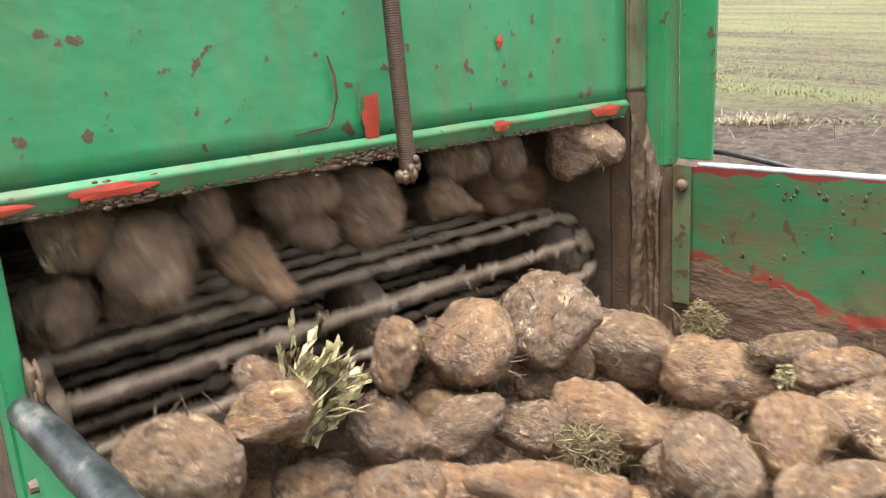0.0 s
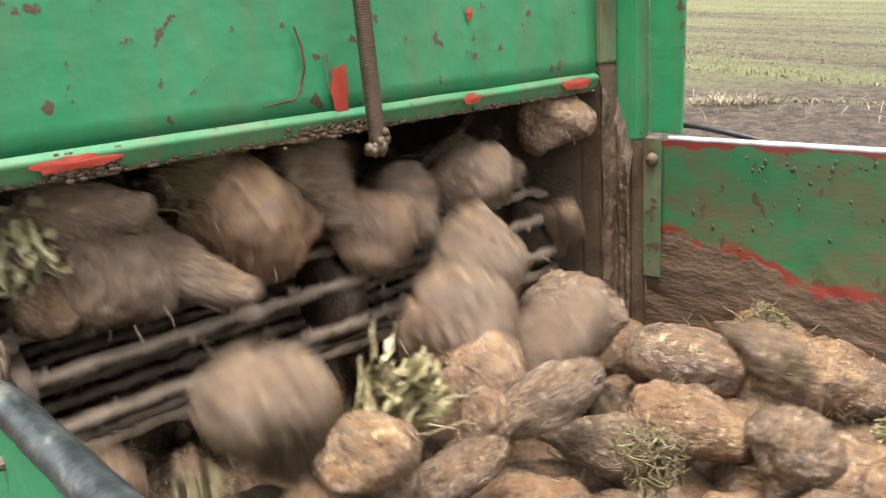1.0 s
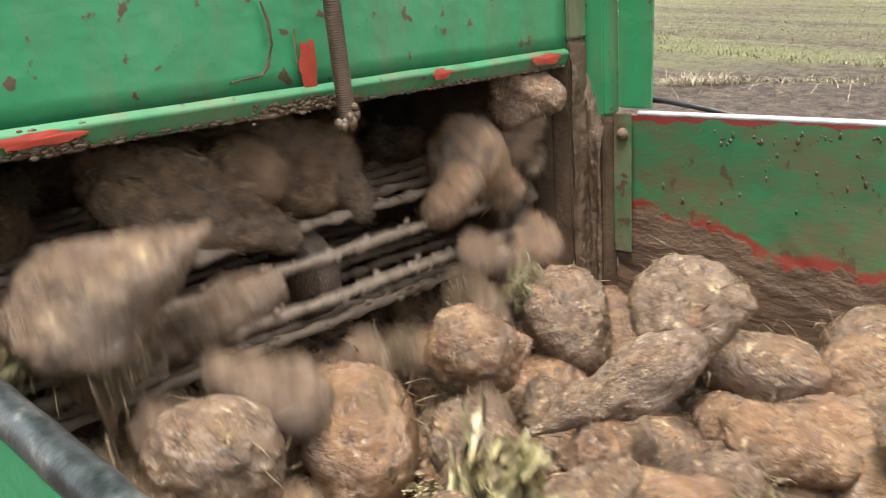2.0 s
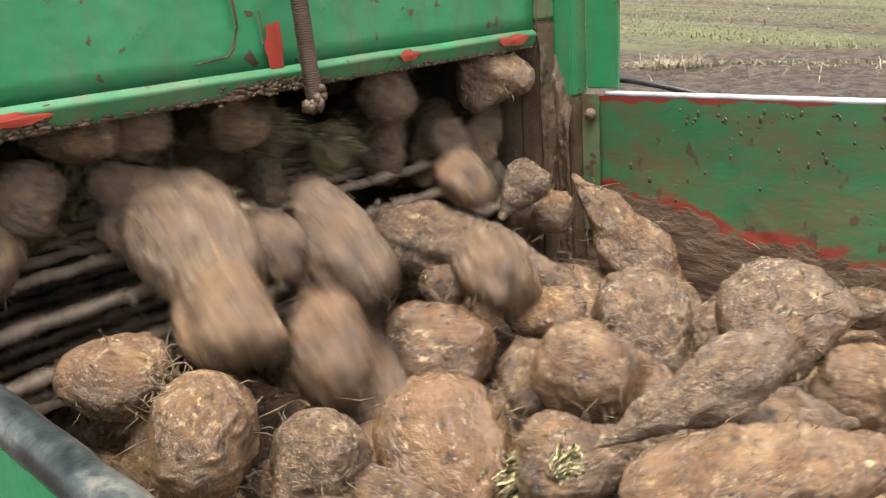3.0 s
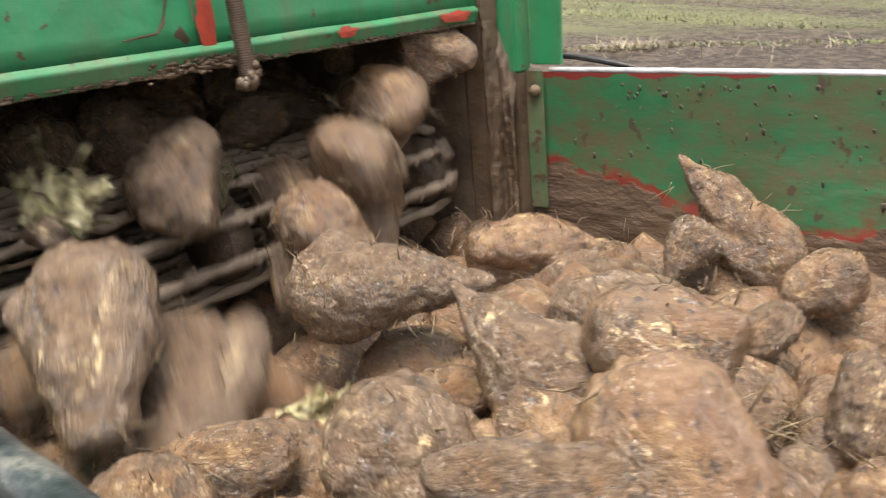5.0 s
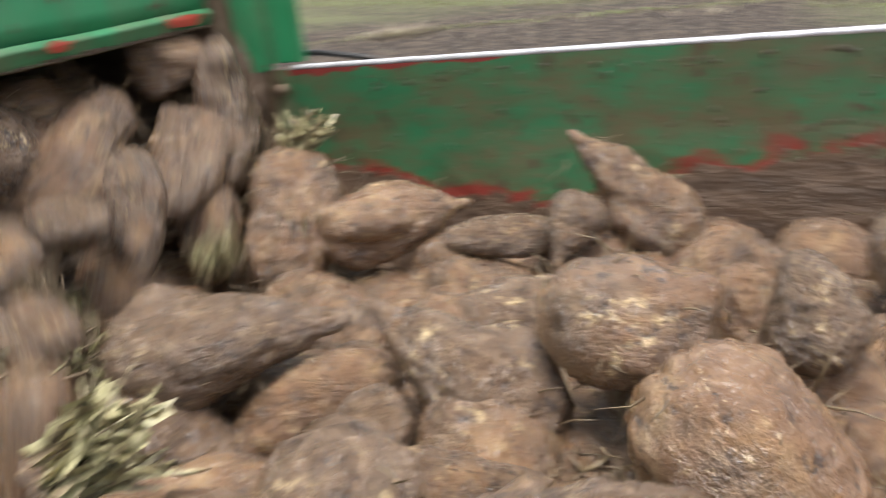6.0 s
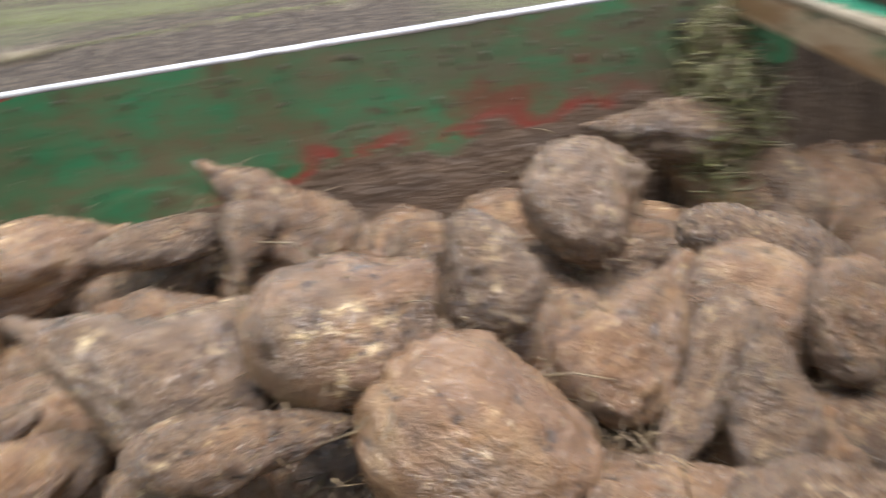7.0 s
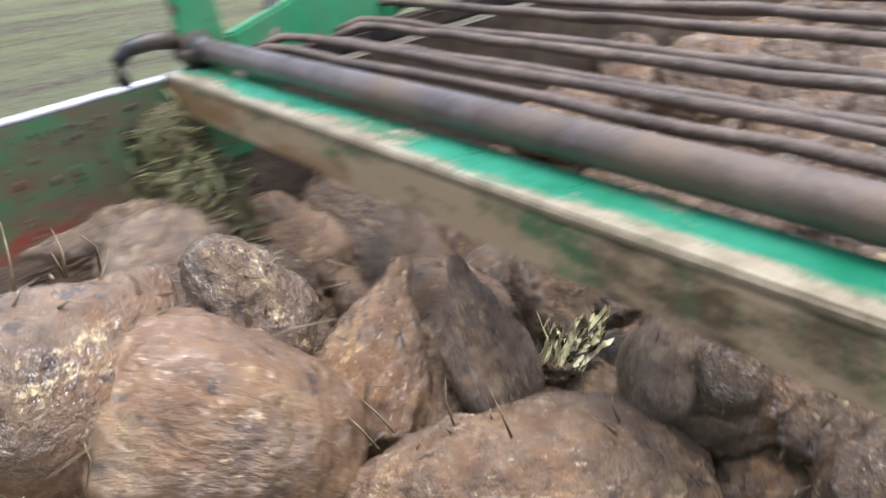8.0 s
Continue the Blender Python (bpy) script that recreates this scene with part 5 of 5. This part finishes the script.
falling_beet(4, 0.065, 1.03, 3.50, (0.030, -0.735, 2.036), (209, 48, -115))
falling_beet(4, 0.063, 1.05, 3.50, (0.060, -0.682, 1.992), (328, 50, 19))
falling_beet(4, 0.052, 1.03, 3.50, (0.030, -0.783, 2.033), (189, 71, -37))
falling_beet(3, 0.065, 0.98, 3.50, (-0.030, -0.256, 2.048), (72, 9, 40))
falling_beet(1, 0.052, 1.01, 3.50, (-0.010, -0.468, 2.063), (305, -2, 44))
falling_beet(1, 0.064, 1.00, 3.50, (0.030, -0.554, 1.916), (288, 9, 40))
falling_beet(0, 0.053, 1.00, 3.50, (-0.020, -0.375, 2.039), (101, 59, 9))
falling_beet(0, 0.052, 1.00, 3.50, (0.010, -0.435, 1.998), (311, 11, 40), leafy=2)
falling_beet(14, 0.063, 1.05, 4.00, (0.080, -0.790, 2.004), (179, 71, -61))
falling_beet(1, 0.094, 1.00, 4.00, (0.070, -0.660, 1.990), (0, 68, -12))
falling_beet(9, 0.102, 1.04, 4.00, (0.170, -0.698, 1.841), (55, 51, 18))
falling_beet(7, 0.064, 1.01, 4.00, (0.130, -0.774, 1.916), (289, 49, 20), leafy=1)
falling_beet(3, 0.114, 1.10, 4.00, (0.030, -0.372, 1.989), (276, 46, 22))
falling_beet(5, 0.096, 0.96, 4.00, (0.080, -0.238, 1.927), (166, 71, -39))
falling_beet(4, 0.077, 0.93, 4.00, (0.000, -0.224, 2.006), (288, 71, -32))
falling_beet(1, 0.064, 1.07, 4.00, (0.030, -0.501, 2.013), (219, -18, -143))
falling_beet(1, 0.052, 1.00, 4.00, (0.130, -0.830, 1.925), (115, 31, 31))
falling_beet(1, 0.057, 1.00, 4.00, (-0.030, -0.278, 2.049), (149, 58, 10))
falling_beet(1, 0.073, 1.00, 4.00, (0.050, -0.468, 1.951), (194, 53, -111))
falling_beet(10, 0.052, 0.98, 4.00, (0.000, -0.606, 2.059), (81, -1, -137))
falling_beet(0, 0.052, 1.00, 4.00, (0.000, -0.730, 2.066), (304, -32, -149))
falling_beet(1, 0.054, 1.03, 4.00, (0.050, -0.586, 1.982), (154, 58, -104), leafy=2)
falling_beet(13, 0.070, 1.01, 5.50, (0.030, -0.395, 2.027), (128, 10, 35))
falling_beet(9, 0.088, 1.07, 5.50, (0.120, -0.632, 1.993), (10, -62, 175))
falling_beet(13, 0.089, 0.97, 5.50, (0.090, -0.438, 1.923), (157, 43, 19))
falling_beet(12, 0.052, 1.03, 5.50, (0.060, -0.553, 2.030), (146, -39, -159))
falling_beet(6, 0.081, 1.00, 5.50, (0.060, -0.304, 1.905), (244, 37, 23))
falling_beet(14, 0.091, 1.02, 5.50, (0.050, -0.211, 1.929), (62, 61, -1), leafy=1)
falling_beet(1, 0.058, 1.00, 5.50, (-0.020, -0.117, 2.035), (318, 69, -69))
falling_beet(6, 0.052, 1.01, 5.50, (0.080, -0.688, 2.040), (125, 66, -17))
falling_beet(0, 0.067, 1.00, 5.50, (0.170, -0.743, 1.938), (20, -12, -146))
falling_beet(0, 0.058, 1.00, 5.50, (0.110, -0.684, 1.967), (200, 15, -136), leafy=2)
falling_beet(1, 0.052, 1.00, 5.50, (0.130, -0.666, 1.904), (245, 13, -137), leafy=2)
falling_beet(3, 0.052, 1.07, 5.50, (-0.010, -0.397, 2.051), (286, -16, -147))
falling_beet(1, 0.107, 1.00, 6.00, (0.080, -0.402, 1.991), (124, 57, -10))
falling_beet(12, 0.064, 1.02, 6.00, (0.110, -0.381, 1.924), (18, 69, -65))
falling_beet(6, 0.084, 0.95, 6.00, (0.070, -0.243, 1.845), (250, 68, -75))
falling_beet(2, 0.059, 1.00, 6.00, (-0.010, -0.124, 2.044), (79, 29, 15))
falling_beet(3, 0.060, 1.06, 6.00, (0.090, -0.450, 1.929), (146, -7, 30))
falling_beet(1, 0.057, 1.00, 6.00, (0.130, -0.553, 1.932), (252, -40, -172), leafy=2)
falling_beet(1, 0.070, 1.00, 6.00, (0.170, -0.573, 1.878), (243, -58, 168), leafy=2)
leaf_bundle(2, 0.153, [(0, 0.045, -0.659, 1.848), (0.5, 0.045, -0.664, 1.839), (1, 0.161, -0.621, 1.828), (1.5, 0.252, -0.647, 1.834)], (330, 43, -117), 0.00)
leaf_bundle(0, 0.111, [(3.5, 0.456, -0.637, 1.867), (4, 0.525, -0.561, 1.865)], (60, 22, -129), 3.40)
leaf_bundle(2, 0.127, [(5.5, 0.266, -0.688, 1.865), (6, 0.327, -0.690, 1.868)], (153, 28, -130), 5.40)
leaf_bundle(1, 0.129, [(5.5, 0.045, -0.516, 1.844), (6, 0.175, -0.575, 1.850)], (172, 65, -12), 5.40, trash=True)
leaf_bundle(1, 0.074, [(7, 1.094, -0.448, 1.848), (8, 1.222, -0.485, 1.858)], (271, 47, -146), 6.90)
leaf_bundle(2, 0.090, [(1.5, 0.045, -0.329, 1.886)], (179, 17, -128), 1.40, trash=True)
leaf_bundle(0, 0.088, [(0, 0.115, -0.065, 1.792), (1.5, 0.327, -0.086, 1.765)], (302, 9, -129), 0.00, trash=True)
leaf_bundle(2, 0.043, [(3, 0.394, -0.600, 1.821)], (1, 25, -127), 2.90)
leaf_bundle(0, 0.088, [(0, 0.222, -0.452, 1.790), (1.5, 0.396, -0.473, 1.802)], (233, -25, -138), 0.00, trash=True)
leaf_bundle(0, 0.121, [(4, 0.045, -0.651, 1.910)], (351, -23, -145), 3.90)
leaf_bundle(1, 0.071, [(4, 0.069, -0.065, 1.831)], (7, 11, -133), 3.90)

falling_top(2, 0.067, 0.00, (0.030, -0.814, 2.049), (318, -72, 176))
falling_top(2, 0.076, 0.50, (0.030, -0.829, 2.045), (183, -60, -159))
falling_top(0, 0.065, 0.50, (0.030, -0.770, 2.040), (333, -63, -163))
falling_top(2, 0.105, 1.00, (0.050, -0.814, 2.027), (238, -73, 164))
falling_top(0, 0.115, 1.00, (0.060, -0.757, 2.027), (26, -22, 54))
falling_top(0, 0.111, 1.00, (0.040, -0.656, 2.052), (190, -68, 90), trash=True)
falling_top(0, 0.095, 1.00, (0.050, -0.575, 1.998), (194, -61, 78))
falling_top(0, 0.088, 1.00, (0.030, -0.284, 2.004), (293, -67, -174), trash=True)
falling_top(1, 0.109, 1.50, (0.070, -0.840, 1.997), (110, -72, 110))
falling_top(0, 0.120, 1.50, (0.050, -0.582, 1.989), (93, -71, 167), trash=True)
falling_top(2, 0.108, 1.50, (0.040, -0.250, 1.946), (36, -69, 175), trash=True)
falling_top(0, 0.077, 1.50, (0.050, -0.460, 1.980), (316, -52, -156), trash=True)
falling_top(0, 0.096, 3.00, (0.040, -0.491, 2.023), (67, -67, 173), trash=True)
falling_top(0, 0.097, 3.00, (0.030, -0.407, 1.988), (107, -18, -142), trash=True)
falling_top(1, 0.152, 3.50, (0.000, -0.202, 1.929), (85, -56, -166), trash=True)
falling_top(2, 0.097, 4.00, (0.050, -0.626, 2.018), (101, -61, 80))
falling_top(0, 0.107, 4.00, (0.050, -0.591, 1.994), (320, -65, 89), trash=True)
falling_top(1, 0.110, 4.00, (0.100, -0.663, 1.932), (353, -34, 56))
falling_top(1, 0.094, 5.50, (0.050, -0.274, 2.028), (152, 31, 26))
falling_top(0, 0.103, 5.50, (0.120, -0.669, 1.908), (212, -35, -156))
falling_top(1, 0.133, 6.00, (0.120, -0.528, 1.851), (135, -55, 174), trash=True)
falling_top(2, 0.131, 6.00, (0.140, -0.550, 1.805), (154, -26, -164), trash=True)

# beets of the lower layers and of the stretches beyond
frng = random.Random(23)
FILL = 1.70
SPOTS = []
for ob, rows in MOVES:
    last = rows[-1][1].translation
    SPOTS.append((last.x - DRIFT * 8.0, last.y, last.z - CARRY.z * 8.0))
low_verts, low_faces = [], []
for i in range(38):
    for j in range(7):
        x, y = -1.32 + 0.118 * i + frng.uniform(-0.03, 0.03), -0.81 + 0.124 * j + frng.uniform(-0.025, 0.025)
        size = frng.uniform(0.095, 0.13)
        turn = (frng.randrange(360), frng.randrange(-40, 40), frng.randrange(360))
        if x > -1.15 and i < 28 and min(math.hypot(x - a, y - b) for a, b, c in SPOTS if c > 1.64) >= 0.095:
            lands = max(0.0, (0.07 - x) / DRIFT + frng.uniform(-0.2, 0.2))
            heap_beet(frng.randrange(3, 15), size, 1.0, [(0, x, y, FILL + frng.uniform(-0.015, 0.015)), (8, x + 8 * CARRY.x, y, FILL + 8 * CARRY.z)], turn, lands if x < 0.07 else 0.0, leafy=2 if frng.random() < 0.08 else 0)
        src = LOW_BEETS[frng.randrange(0, 12)]
        m = put((x, y, 1.635 + frng.uniform(-0.015, 0.02)), turn) @ Matrix.Scale(size * 1.2, 4)
        base = len(low_verts)
        low_verts += [m @ v.co for v in src.vertices]
        low_faces += [[base + k for k in p.vertices] for p in src.polygons]
low = bpy.data.meshes.new("beet_layer")
low.from_pydata(low_verts, [], low_faces)
low.materials.append(M_BEET_LOW)
low.polygons.foreach_set("use_smooth", [True] * len(low.polygons))
layer = tagged(new("beet_layer", low), "lower layer of muddy beets under the heap", "beets", kind="stuff")
MOVES.append((layer, [(0.0, pose(0, 0, 0)), (8.0, pose(DRIFT * 8.0, 0, CARRY.z * 8.0))]))
for i in range(4):
    for j in range(6):
        lifted_beet(frng.randrange(0, 12), frng.uniform(0.095, 0.125), (1.32 + 0.15 * i + frng.uniform(-0.03, 0.03), -0.80 + 0.14 * j + frng.uniform(-0.03, 0.03), 1.70 + 0.015 * i), (frng.randrange(360), frng.randrange(-30, 30), frng.randrange(360)))


# more beets tumbling over the lip, mostly between the surges
for when in (1.85, 2.0, 2.1, 2.2, 2.3, 2.4, 2.5, 2.6, 4.4, 4.5, 4.6, 4.7, 4.8, 4.9, 5.0, 6.4, 6.6, 6.9, 7.2, 7.5, 7.8):
    falling_beet(frng.randrange(3, 15), frng.uniform(0.085, 0.125), 1.0, when, (frng.uniform(-0.05, 0.08), -0.16 - frng.random() * 0.62, frng.uniform(1.86, 2.0)), (frng.randrange(360), frng.randrange(-30, 60), frng.randrange(-30, 120)), leafy=frng.choice((0, 0, 0, 0, 1, 2)))


def trash_clump(name, place, size, seed, text):
    """A hanging clump of leaf trash, its stalks one tangled bundle."""
    ob = new(name, TUFTS[3][seed % 3])
    ob.matrix_basis = Matrix.Translation(place) @ pose(0, 0, 0, seed * 70, -80, seed * 40) @ Matrix.Scale(size, 4)
    tagged(ob, text, "leaf trash", kind="stuff")


for k, (place, size) in enumerate((((1.150, -0.045, 1.950), 0.12), ((1.155, -0.075, 1.905), 0.15), ((1.150, -0.085, 1.860), 0.15), ((1.135, -0.035, 1.905), 0.11), ((1.145, -0.10, 1.815), 0.14))):
    trash_clump("leaf_trash", place, size, k, "tangled wilted leaf trash hanging in the corner")


def motions():
    """The heap drifts, beets come over the lip and drop, the web runs."""
    for ob, rows in MOVES:
        walk(ob, rows)
    for ob, s0 in BARS:
        rows = []
        for k in range(41):
            x, z, turn = on_web(s0 + SPEED * k * 0.2)
            rows.append((k * 0.2, pose(x, 0, z, 0, turn, 0)))
        walk(ob, rows)


motions()
